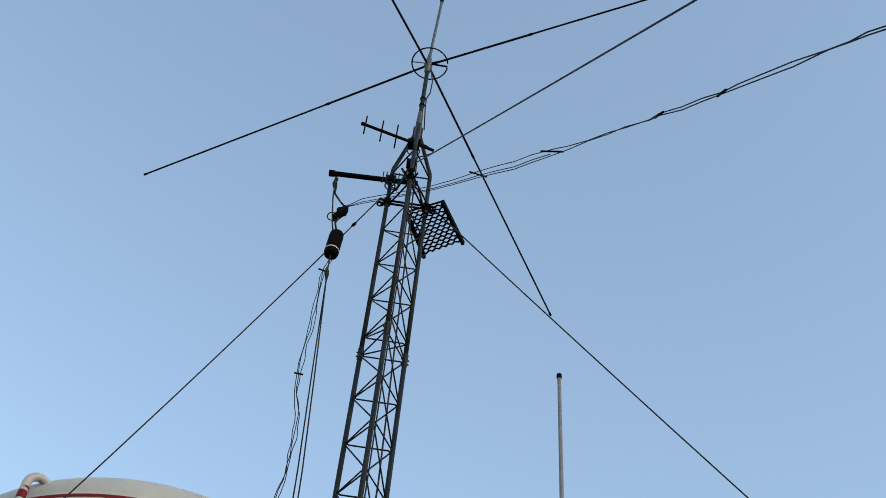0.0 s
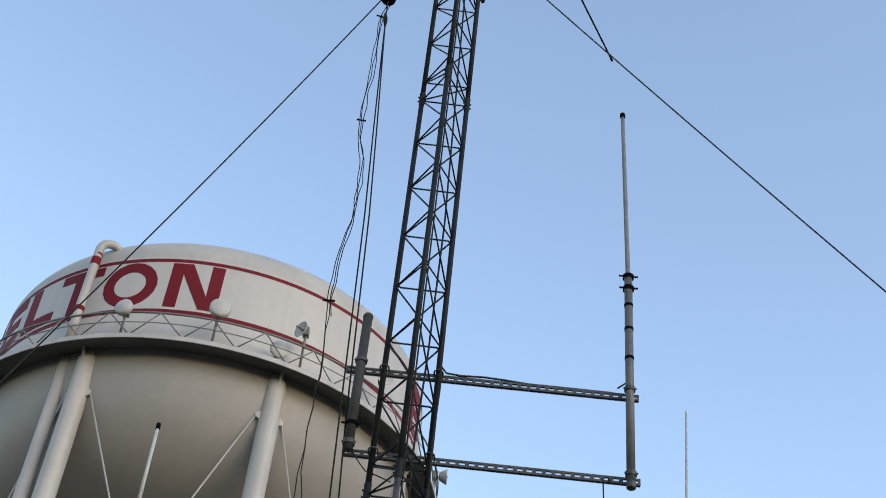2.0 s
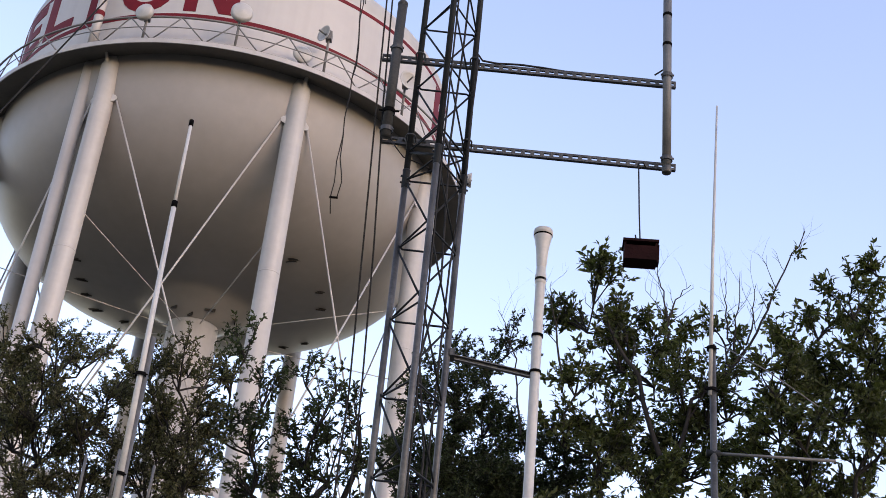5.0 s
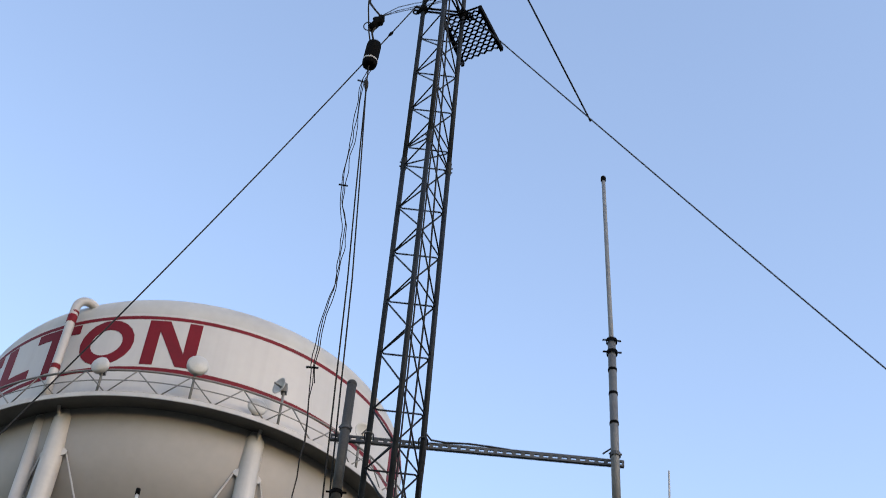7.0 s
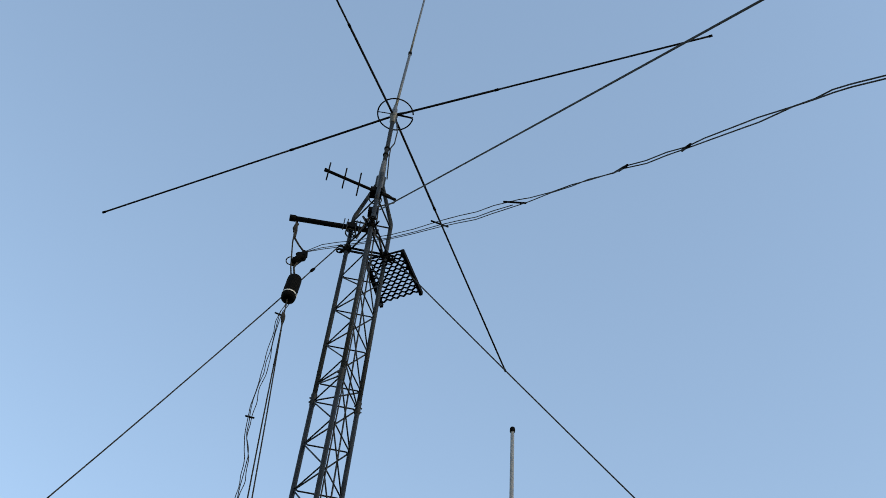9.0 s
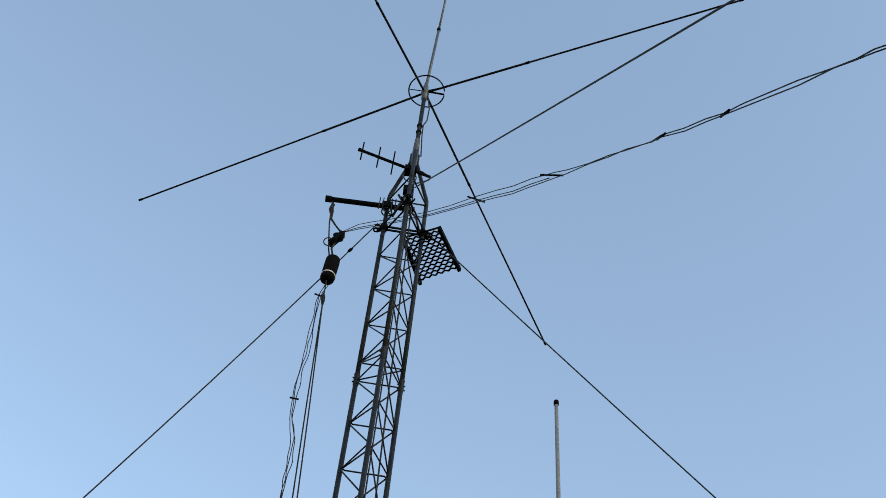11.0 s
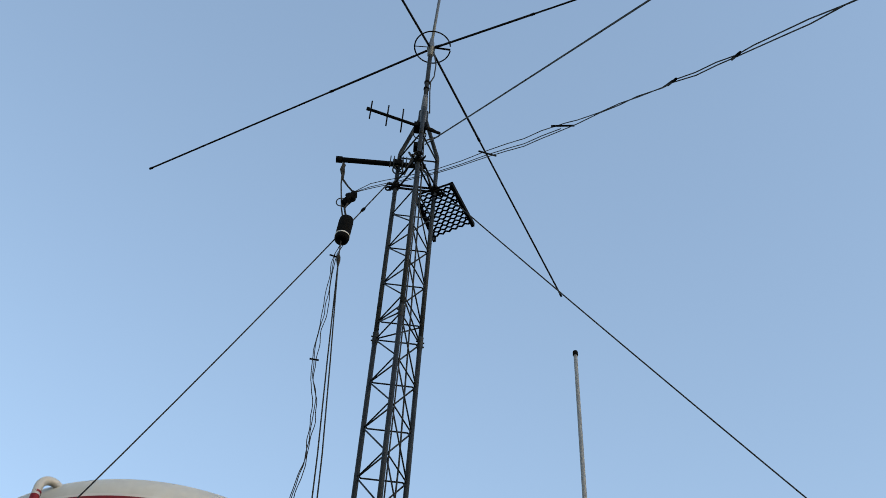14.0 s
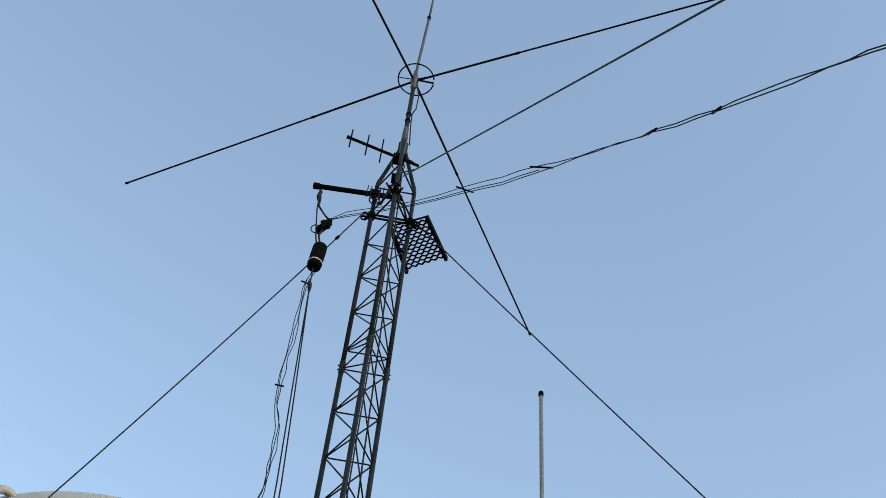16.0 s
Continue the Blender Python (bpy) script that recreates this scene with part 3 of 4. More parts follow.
# ---- base-loaded vertical aerial with four rods ----
def ground_plane_antenna():
    o = Vector((AX.x, AX.y, 0))
    a = thing("ground_plane_antenna", o + Vector((0, 0, Z_MAST - 0.3)), "tall vertical whip antenna with four long horizontal rods and a ring", "antenna")
    def P(x, y, z):
        return Vector((x, y, z - (Z_MAST - 0.3)))
    Mesh().tube([P(0, 0, Z_MAST - 0.3), P(0, 0, Z_HUB - 0.02)], 0.0185, 14).done("mast", GALV, a)
    hub = Mesh().lathe([(0.018, -0.10), (0.027, -0.09), (0.027, 0.0), (0.037, 0.01), (0.037, 0.04), (0.025, 0.05), (0.025, 0.13), (0.019, 0.14), (0.017, 0.2)], sides=18, m=Matrix.Translation(P(0, 0, Z_HUB))).done("hub", ALU, a, "aluminium hub bracket")
    zs = [Z_HUB + 0.1, 13.2, 15.2, 17.6]
    lean = 0.03                                   # the whip stands slightly out of plumb
    for z0, z1, r in ((zs[0], zs[1], 0.0135), (zs[1], zs[2], 0.0105), (zs[2], zs[3], 0.007)):
        x0, x1 = (z0 - zs[0]) * lean, (z1 - zs[0]) * lean
        Mesh().tube([P(x0, 0, z0), P(x1, 0, z1)], r, 10).done("whip_section", ALU, a)
        Mesh().tube([P(x1, 0, z1 - 0.02), P(x1, 0, z1 + 0.02)], r + 0.005, 10).done("clamp", BLACK, a)
    for az in (-62.4, 30.3, 119.0, 209.0):
        d = Vector((math.sin(radians(az)), math.cos(radians(az)), 0))
        L, drop = 2.85, 0.30
        pts = []
        for k in range(13):
            t = k / 12
            p = d * (0.04 + (L - 0.04) * t)
            pts.append(P(p.x, p.y, Z_HUB + 0.02 - drop * t))
        rad = Mesh().tube(pts[:5], 0.0105, 8).done("radial", RADIAL, a, "long thin drooping metal rod")
        Mesh().tube(pts[4:], 0.0086, 8).done("rod_end", RADIAL, rad)
        Mesh().tube([pts[4] - d * 0.015, pts[4] + d * 0.02], 0.0125, 8).done("clamp", BLACK, rad)
        Mesh().tube([pts[-1] - d * 0.02, pts[-1] + d * 0.012], 0.0115, 8).done("tip_cap", BLACK, rad)
    # tuning ring with spokes
    zr, rr = Z_HUB + 0.055, 0.160
    Mesh().tube([P(0.012 + rr * math.cos(w), rr * math.sin(w), zr) for w in [radians(8 + 344 * k / 40) for k in range(41)]], 0.0065, 8).done("ring", RADIAL, a, "dark open metal ring")
    for w, r in ((4, 0.010), (-22, 0.007), (180, 0.005)):
        Mesh().tube([P(0, 0, zr), P(0.012 + rr * math.cos(radians(w)), rr * math.sin(radians(w)), zr)], r, 6).done("spoke", BLACK if r > 0.009 else RADIAL, a)
    pts = [P(0.03, -0.02, Z_HUB - 0.06), P(0.06, -0.03, Z_HUB - 0.3), P(0.055, -0.03, Z_HUB - 0.5), P(0.03, -0.025, Z_HUB - 0.58), P(0.032, -0.02, Z_MAST + 0.05), P(0.05, -0.03, Z_MAST - 0.3)]
    Mesh().tube(pts, 0.006, 6).done("coaxial_lead", RUBBER, a)
    for z in (Z_HUB - 0.56, Z_MAST + 0.12):
        Mesh().lathe([(0.018, z - 0.014), (0.024, z - 0.011), (0.025, z + 0.010), (0.018, z + 0.014)], sides=12, m=Matrix.Translation((0, 0, -(Z_MAST - 0.3)))).done("tape", BLACK, a)


ground_plane_antenna()


def yagi_antenna():
    c = Vector((AX.x - 0.012, AX.y - 0.06, 10.578))
    a = thing("yagi_antenna", c, "small black yagi antenna with upright elements clamped near the mast top", "antenna")
    d = Vector((-0.957, -0.292, 0)).normalized()
    Mesh().tube([d * 0.45, d * -0.17], 0.0125, 10).done("boom", BLACK, a)
    Mesh().tube([d * 0.455, d * 0.43], 0.0155, 10).done("end_cap", BLACK, a)
    for s, h in ((0.42, 0.13), (0.28, 0.15), (0.155, 0.17)):
        Mesh().tube([d * s + Vector((0, 0.0, -h)), d * s + Vector((0, 0, h))], 0.0065, 6).done("element", BLACK, a)
    Mesh().box((-0.05, -0.03, -0.028), (0.045, 0.05, 0.026)).done("clamp_block", BLACK, a, smooth=False)
    loop = [d * -0.02 + Vector((0, 0, 0.03)), d * -0.1 + Vector((0, 0, 0.03)), d * -0.17 + Vector((0, 0, 0.0)), d * -0.16 + Vector((0, 0, -0.05)), d * -0.09 + Vector((0.0, 0.02, -0.10)), Vector((-0.01, 0.03, -0.2))]
    Mesh().tube(loop, 0.006, 6).done("coaxial_lead", RUBBER, a)
    # u-bolt round the mast
    Mesh().tube([Vector((0.05 * math.cos(w), 0.06 + 0.045 * math.sin(w), -0.02)) for w in [radians(200 - 220 * k / 12) for k in range(13)]], 0.005, 6).done("u_bolt", GALV_LIGHT, a)
    Mesh().box((-0.036, 0.0, -0.285), (0.036, 0.06, -0.225)).done("junction_block", BLACK, a, smooth=False)


yagi_antenna()


# ---- halyard bar, pulley, choke and lines ----
def halyard_bar():
    z = 10.165
    a = thing("halyard_bar", (LX.x, LX.y - 0.04, z), "black horizontal bar clamped to a mast leg with chrome bolts", "bar")
    Mesh().tube([(-0.482, -0.005, 0.0), (0.215, 0.0, 0.0)], 0.021, 12).done("bar", BLACK, a)
    Mesh().tube([(-0.488, -0.005, 0.0), (-0.44, -0.005, 0.0)], 0.027, 12).done("end_cap", BLACK, a)
    for dx in (-0.062, -0.034, 0.034, 0.062):
        Mesh().tube([(dx, -0.03, -0.085), (dx, -0.03, 0.07)], 0.0045, 6).done("bolt", GALV, a)
    for dz in (-0.03, 0.03):
        pts = [Vector((0.04 * math.cos(w), 0.04 - 0.01 + 0.04 * math.sin(w), dz)) for w in [radians(180 - 360 * k / 16) for k in range(17)]]
        Mesh().tube(pts, 0.006, 6).done("u_bolt", ALU, a)
    Mesh().box((-0.042, -0.032, -0.03), (0.042, -0.022, 0.03)).done("clamp_plate", BLACK, a, smooth=False)


halyard_bar()


def choke_and_pulley():
    bx, by = -0.93, 6.005
    a = thing("pulley_block", (bx + 0.03, by, 10.19), "black pulley with knotted rope hanging from the bar end", "pulley")
    o = (bx + 0.03, by, 10.19)
    pts = [(-0.932 + 0.03, by, 10.19), (-0.895, by, 10.12), (-0.885, by, 10.03), (-0.885, by, 9.93), (-0.835, by, 9.84), (-0.772, by, 9.745)]
    Mesh().tube(sub(o, pts), [0.006, 0.006, 0.008, 0.009, 0.007, 0.008], 7).done("rope", ROPE, a)
    Mesh().tube(sub(o, [(-0.895, by, 10.12), (-0.905, by, 10.06), (-0.893, by, 10.01)]), 0.016, 8).done("knot", ROPE, a)
    Mesh().tube(sub(o, [(-0.905, by - 0.01, 10.15), (-0.888, by - 0.01, 9.85), (-0.853, by - 0.01, 9.55), (-0.832, by, 9.44)]), 0.0062, 6).done("hanging_rope", ROPE, a)
    m = Matrix.Translation(Vector((-0.80, by, 9.70)) - Vector(o)) @ Matrix.Rotation(radians(28), 4, "Y") @ Matrix.Rotation(radians(80), 4, "X")
    Mesh().lathe([(0.006, -0.022), (0.04, -0.02), (0.042, -0.013), (0.034, -0.005), (0.034, 0.005), (0.042, 0.013), (0.04, 0.02), (0.006, 0.022)], sides=20, m=m).done("sheave", BLACK, a)
    Mesh().box((-0.018, -0.028, -0.10), (0.018, 0.028, 0.065), Matrix.Translation(Vector((-0.80, by, 9.69)) - Vector(o)) @ Matrix.Rotation(radians(28), 4, "Y")).done("cheek_plate", BLACK, a)
    pts = [Vector((-0.865 + 0.035 * math.cos(w), by, 9.63 + 0.05 * math.sin(w))) for w in [radians(30 + 300 * k / 14) for k in range(15)]]
    Mesh().tube(sub(o, pts), 0.0045, 6).done("rope_loop", ROPE, a)
    Mesh().tube(sub(o, [(-0.815, by, 9.62), (-0.83, by, 9.55), (-0.812, by, 9.47), (-0.805, by, 9.43)]), 0.008, 6).done("shackle_rope", ROPE, a)

    b = thing("choke_canister", (-0.805, by, 9.29), "black plastic choke canister with a pale band hanging below the pulley", "canister")
    t = Matrix.Rotation(radians(3), 4, "Y")
    Mesh().lathe([(0.001, 0.135), (0.04, 0.133), (0.052, 0.12), (0.054, 0.09), (0.054, -0.105), (0.05, -0.125), (0.035, -0.135), (0.001, -0.135)], sides=28, m=t).done("body", BLACK, b)
    Mesh().lathe([(0.0545, -0.088), (0.0558, -0.086), (0.0558, -0.076), (0.0545, -0.074)], sides=28, m=t).done("band", PVC, b, "pale thin band")
    for s in (-1, 1):
        Mesh().tube([(s * 0.02, 0, 0.13), (s * 0.022, 0, 0.155), (0, 0, 0.175)], 0.005, 6).done("eye", GALV_LIGHT, b)


choke_and_pulley()


def ladder_line_drop():
    y = 6.05
    a = thing("ladder_line", (-0.85, y, 9.12), "slack twisted open-wire feed line hanging down beside the mast", "feed line")
    o = (-0.85, y, 9.12)
    marks = [(-0.812, 9.18), (-0.845, 9.07), (-0.840, 8.70), (-0.845, 8.40), (-0.855, 8.13), (-0.853, 7.93), (-0.835, 7.73), (-0.80, 7.57), (-0.795, 7.37), (-0.80, 7.18), (-0.802, 7.0), (-0.828, 6.78), (-0.838, 6.52), (-0.853, 6.40), (-0.838, 6.25)]
    tails = ([(-0.839, 6.14), (-0.829, 6.018), (-0.824, 5.859), (-0.834, 5.74), (-0.831, 5.625), (-0.840, 5.511), (-0.835, 5.363), (-0.848, 5.199), (-0.843, 5.076), (-0.852, 4.978), (-0.840, 4.878)],
             [(-0.838, 6.16), (-0.822, 5.959), (-0.819, 5.84), (-0.833, 5.74), (-0.829, 5.625), (-0.841, 5.473), (-0.833, 5.363), (-0.832, 5.219), (-0.812, 5.12), (-0.806, 5.073), (-0.819, 4.975)])
    for s, dx in ((0, -0.015), (1, 0.0), (2, 0.016)):
        pts = []
        for k, (x, z) in enumerate(marks[:-1]):
            x1, z1 = marks[k + 1]
            for i in range(6):
                t = i / 6
                zz = z + (z1 - z) * t
                spread = abs(math.sin(zz * 3.1 + 0.6 * s)) * 0.9 + 0.15
                wob = 0.014 * noise.noise((zz * 2.3, s * 9.0, 0)) + 0.010 * noise.noise((zz * 7, s * 5.0, 3))
                pts.append((x + (x1 - x) * t + dx * spread + wob, y + 0.02 * noise.noise((zz * 2, s * 4.0, 7)), zz))
        if s < 2:
            pts += [(x, y, z) for x, z in tails[s]]
        Mesh().tube(sub(o, pts), 0.003, 5).done("wire", WIRE, a)
    for x, z, w, tilt in ((-0.848, 9.03, 0.032, -0.012), (-0.853, 7.935, 0.030, -0.004), (-0.850, 6.385, 0.036, 0.0), (-0.836, 4.977, 0.022, 0.0)):
        Mesh().tube(sub(o, [(x - w, y, z - tilt), (x + w, y, z + tilt)]), 0.0065, 6).done("spacer", BLACK, a)


ladder_line_drop()

cable("hanging_rope", [(-0.812, 6.0, 9.16), (-0.81, 6.01, 9.0), (-0.765, 6.04, 7.9), (-0.728, 6.05, 7.1), (-0.68, 6.05, 5.6), (-0.65, 6.06, 4.7), (-0.625, 6.07, 3.9), (-0.63, 6.07, 3.2), (-0.60, 6.07, 2.0), (-0.58, 6.07, 0.02)], 0.0052, ROPE,
      "dark halyard rope hanging beside the mast", "rope", group="halyard ropes")
cable("hanging_rope", [(-0.806, 6.0, 8.93), (-0.745, 6.04, 7.9), (-0.70, 6.05, 7.1), (-0.645, 6.05, 5.6), (-0.595, 6.06, 4.7), (-0.565, 6.07, 3.9), (-0.555, 6.07, 3.2), (-0.54, 6.07, 2.0), (-0.53, 6.07, 0.02)], 0.0052, ROPE,
      "second dark halyard rope hanging close to the first", "rope", group="halyard ropes")
tagged(Mesh().tube([(-0.812, 6.0, 9.0), (-0.809, 6.0, 8.96), (-0.806, 6.0, 8.92), (-0.803, 6.01, 8.87)], [0.006, 0.015, 0.015, 0.006], 8).done("rope_knot", ROPE), "dark knot in the halyard rope below the canister", "knot")


def ladder_line_span():
    o = Vector((-0.174, 5.723, 9.7))
    a = thing("ladder_line_span", o, "open-wire feed line with black spacers stretched overhead from the mast", "feed line")
    # the run from the pulley, then the long slope down over the lawn: place of the pair, and half of the gap between its wires
    near = [(-0.765, 5.95, 9.70, 0.006), (-0.66, 5.94, 9.775, 0.032), (-0.55, 5.93, 9.82, 0.034), (-0.44, 5.90, 9.83, 0.030)]
    slope = [(-0.154, 5.661, 9.646, 0.0279), (0.007, 5.333, 9.283, 0.0298), (0.171, 4.95, 8.858, 0.0374), (0.282, 4.724, 8.608, 0.042), (0.375, 4.553, 8.419, 0.0425), (0.454, 4.326, 8.168, 0.0419), (0.561, 4.079, 7.894, 0.0293), (0.613, 3.976, 7.781, 0.0183), (0.693, 3.754, 7.534, 0.0025), (0.761, 3.569, 7.33, 0.0072), (0.815, 3.424, 7.169, -0.0047),
             (0.895, 3.247, 6.974, 0.0022), (0.914, 3.144, 6.86, 0.0088), (0.981, 3.012, 6.713, 0.0128), (1.025, 2.859, 6.544, 0.0123), (1.072, 2.743, 6.416, 0.006), (1.102, 2.626, 6.286, 0.0136), (1.198, 2.326, 5.954, 0.018), (1.249, 2.155, 5.764, 0), (1.284, 2.062, 5.662, 0.0017), (1.303, 1.979, 5.57, 0.0098), (1.33, 1.917, 5.501, 0.0097)]
    marks = near + slope + [(2.45, 0.0, 3.38, 0.012), (4.4, -4.0, 2.2, 0.012)]
    for w, level in enumerate((1, -1, -0.35)):
        pts = []
        for k, m in enumerate(marks[:-1] if w < 2 else marks[:10]):
            for i in range(5):
                p = [u + (v - u) * i / 5 for u, v in zip(m, marks[k + 1])]
                n = 0.005 * noise.noise((p[0] * 9, w * 3.0, 1))
                pts.append(Vector((p[0], p[1] + 0.5 * n, p[2] + p[3] * level + n)))
        Mesh().tube(sub(o, pts), 0.0031, 5).done("wire", WIRE, a)
    for x0, y0, z0, x1, y1, z1 in ((0.113, 4.899, 8.802, 0.231, 5.001, 8.915), (0.485, 4.11, 7.929, 0.607, 4.063, 7.877), (0.907, 3.202, 6.923, 0.919, 3.099, 6.809), (1.067, 2.79, 6.467, 1.072, 2.699, 6.367)):
        Mesh().tube(sub(o, [(x0, y0, z0), (x1, y1, z1)]), 0.0062, 6).done("spacer", BLACK, a)


ladder_line_span()


# ---- expanded-metal step platform ----
def step_platform():
    z = 9.80
    c = [Vector((-0.311, 6.025, z)), Vector((-0.045, 5.886, z)), Vector((0.137, 6.234, z)), Vector((-0.150, 6.410, z))]
    a = thing("step_platform", c[0].lerp(c[2], 0.5), "dark expanded-metal step platform bolted to the mast", "platform")
    o = c[0].lerp(c[2], 0.5)
    nu, nv = 6, 13

    def at(s, t):
        return c[0].lerp(c[1], s).lerp(c[3].lerp(c[2], s), t) - o
    for j in range(nv):
        pts = [at(i / (2 * nu), (j + (0.77 if (i + j) % 2 else 0.23)) / nv) for i in range(2 * nu + 1)]
        Mesh().tube(pts, 0.0096, 4, False).done("mesh_strand", BLACK, a, smooth=False)
    for p, q in ((c[1], c[2]), (c[0], c[3])):
        d = (q - p).normalized()
        m = Matrix.Translation(p - o) @ d.to_track_quat("X", "Z").to_matrix().to_4x4()
        Mesh().box((-0.01, -0.012, -0.022), ((q - p).length + 0.02, 0.012, 0.022), m).done("side_bar", BLACK, a, smooth=False)
    for t, h in ((0.0, 0.02),):
        Mesh().tube([c[0] - o + Vector((0, 0, h)), c[1] - o + Vector((0, 0, h))], 0.009, 6).done("back_bar", BLACK, a)
    Mesh().tube([c[3] - o, Vector((RX.x + 0.0, RX.y, 9.3)) - o], 0.011, 6).done("prop", BLACK, a)


step_platform()


# ---- side arms, pole and stub ----
def slotted_arm(name, z, x0, label):
    """A slotted steel channel bolted behind two legs."""
    y = 6.085
    x1 = 0.945
    a = thing(name, (x0, y, z), label, "bracket arm", "mast side arms")
    a.rotation_euler = (0, radians(0.8), 0)       # the arm droops a little
    h, d, t = 0.0205, 0.0206, 0.0028
    L = x1 - x0
    n = int(L / 0.051)
    # front face carries the row of slots, the channel is open behind
    m = Mesh()
    m.box((0, 0, 0.0075), (L, t, h)).box((0, 0, -h), (L, t, -0.0075))
    for k in range(n + 1):
        xa = max(0, k * 0.051 - 0.011); xb = min(L, k * 0.051 + 0.011)
        m.box((xa, 0, -0.0075), (xb, t, 0.0075))
    m.done("slotted_face", STRUT, a, smooth=False)
    for sg in (-1, 1):
        Mesh().box((0, t, min(sg * h, sg * (h - t))), (L, d, max(sg * h, sg * (h - t)))).done("flange", STRUT, a, smooth=False)
        Mesh().box((0, d - t, min(sg * (h - t), sg * (h - 0.0065))), (L, d, max(sg * (h - t), sg * (h - 0.0065)))).done("lip", STRUT, a, smooth=False)
    for lx in (LX.x, RX.x):
        pts = [Vector((lx - x0 + 0.024 * math.cos(w), -0.046 - 0.024 * math.sin(w), 0.0)) for w in [radians(180 * k / 10) for k in range(11)]]
        pts = [pts[0] + Vector((0, 0.075, 0))] + pts + [pts[-1] + Vector((0, 0.075, 0))]
        Mesh().tube(pts, 0.005, 6).done("u_bolt", STRUT, a)
    return a


slotted_arm("bracket_arm", 5.938, -0.688, "upper slotted galvanised channel arm bolted across the mast")
slotted_arm("bracket_arm", 5.392, -0.637, "lower slotted galvanised channel arm bolted across the mast")


def collar(parent, x, y, z, r, h, mat, ears=0.0):
    Mesh().lathe([(r * 0.9, z - h), (r, z - h), (r, z + h), (r * 0.9, z + h)], (x, y), 16).done("clamp", mat, parent, smooth=False)
    if ears:
        Mesh().tube([(x - ears, y - 0.01, z), (x + ears, y - 0.01, z)], 0.006, 6).done("clamp_bolt", mat, parent)


def side_pole():
    x, y = 0.885, 6.02
    a = thing("pole_antenna", (x, y, 5.288), "slim white fibreglass antenna on a galvanised pipe by the arms", "antenna")
    Mesh().tube([(0, 0, 0.0), (0, 0, 1.47)], 0.024, 16).done("pipe", GALV_LIGHT, a)
    Mesh().lathe([(0.001, 2.895), (0.016, 2.89), (0.018, 2.88), (0.018, 2.855), (0.0135, 2.85)], (-0.022, 0), 12).done("cap", BLACK, a)
    Mesh().tube([(0, 0, 1.30), (-0.002, 0, 1.52), (-0.022, 0, 2.86)], [0.017, 0.0145, 0.0125], 12).done("fibreglass_tube", TUBE, a, "pale fibreglass tube")
    for z in (1.36, 1.45):
        collar(a, 0, 0, z, 0.033, 0.012, BLACK, 0.055)
    for z in (0.845, 1.055, 1.23):
        collar(a, 0, 0, z, 0.0265, 0.009, BLACK)
    for z in (0.083, 0.63):
        collar(a, 0, 0, z, 0.031, 0.012, STRUT, 0.036)
    Mesh().lathe([(0.0, -0.004), (0.0235, -0.004), (0.0255, 0.0), (0.0255, 0.03), (0.0245, 0.034)], sides=16).done("end_cap", STRUT, a)
    Mesh().tube([(0.012, 0.02, 1.34), (0.012, 0.028, 1.1), (0.006, 0.03, 0.9), (-0.01, 0.03, 0.70), (-0.06, 0.06, 0.675)], 0.0055, 6).done("coaxial_lead", RUBBER, a)


side_pole()


def stub_tube():
    x, y = -0.606, 6.02
    a = thing("stub_tube", (x, y, 5.362), "short weathered galvanised tube clamped upright to the side arms", "tube")
    Mesh().tube([(0, 0, 0.0), (0, 0, 0.908)], 0.027, 16).done("tube", OLD_TUBE, a)
    Mesh().lathe([(0.0, 0.923), (0.022, 0.920), (0.029, 0.908), (0.029, 0.893), (0.0272, 0.888)], sides=16).done("cap", OLD_TUBE, a)
    collar(a, 0, 0, 0.588, 0.034, 0.012, STRUT, 0.038)
    collar(a, 0, 0, 0.163, 0.034, 0.012, BLACK, 0.055)
    collar(a, 0, 0, 0.045, 0.034, 0.014, STRUT, 0.038)


stub_tube()

cable("coaxial_cable", [(0.80, 6.095, 5.940), (0.55, 6.095, 5.945), (0.33, 6.095, 5.948), (0.2, 6.09, 5.957), (0.08, 6.088, 5.963), (-0.05, 6.085, 5.956), (-0.13, 6.07, 5.955), (-0.16, 6.0, 5.945), (-0.155, 5.99, 5.8), (-0.165, 5.99, 5.45), (-0.16, 6.0, 5.2), (-0.2, 6.0, 4.6), (-0.215, 6.0, 3.5), (-0.20, 5.99, 0.02)], 0.006, RUBBER,
      "black coaxial cable strapped along the arm and down the mast", "cable")
cable("coaxial_cable", [(-0.30, 5.93, 10.62), (-0.285, 5.92, 10.2), (-0.27, 5.93, 9.4), (-0.25, 5.95, 8.2), (-0.23, 5.97, 7.0), (-0.24, 5.96, 6.0), (-0.26, 5.95, 5.3), (-0.235, 5.97, 4.5), (-0.30, 5.93, 4.05), (-0.235, 5.97, 3.6), (-0.24, 5.96, 0.02)], 0.0065, RUBBER,
      "black coaxial cable running down inside the lattice mast", "cable")
cable("coaxial_cable", [(-0.34, 5.90, 10.35), (-0.30, 5.86, 10.0), (-0.292, 5.815, 9.5), (-0.290, 5.80, 8.0), (-0.288, 5.80, 6.0), (-0.290, 5.80, 4.0), (-0.290, 5.80, 0.02)], 0.0055, RUBBER,
      "black coaxial cable taped to the front mast leg", "cable")
cable("coaxial_cable", [(-0.49, 6.02, 10.16), (-0.42, 5.98, 10.02), (-0.35, 5.95, 10.28), (-0.33, 5.93, 10.42)], 0.011, RUBBER, "thick black lead looped inside the mast top", "cable")
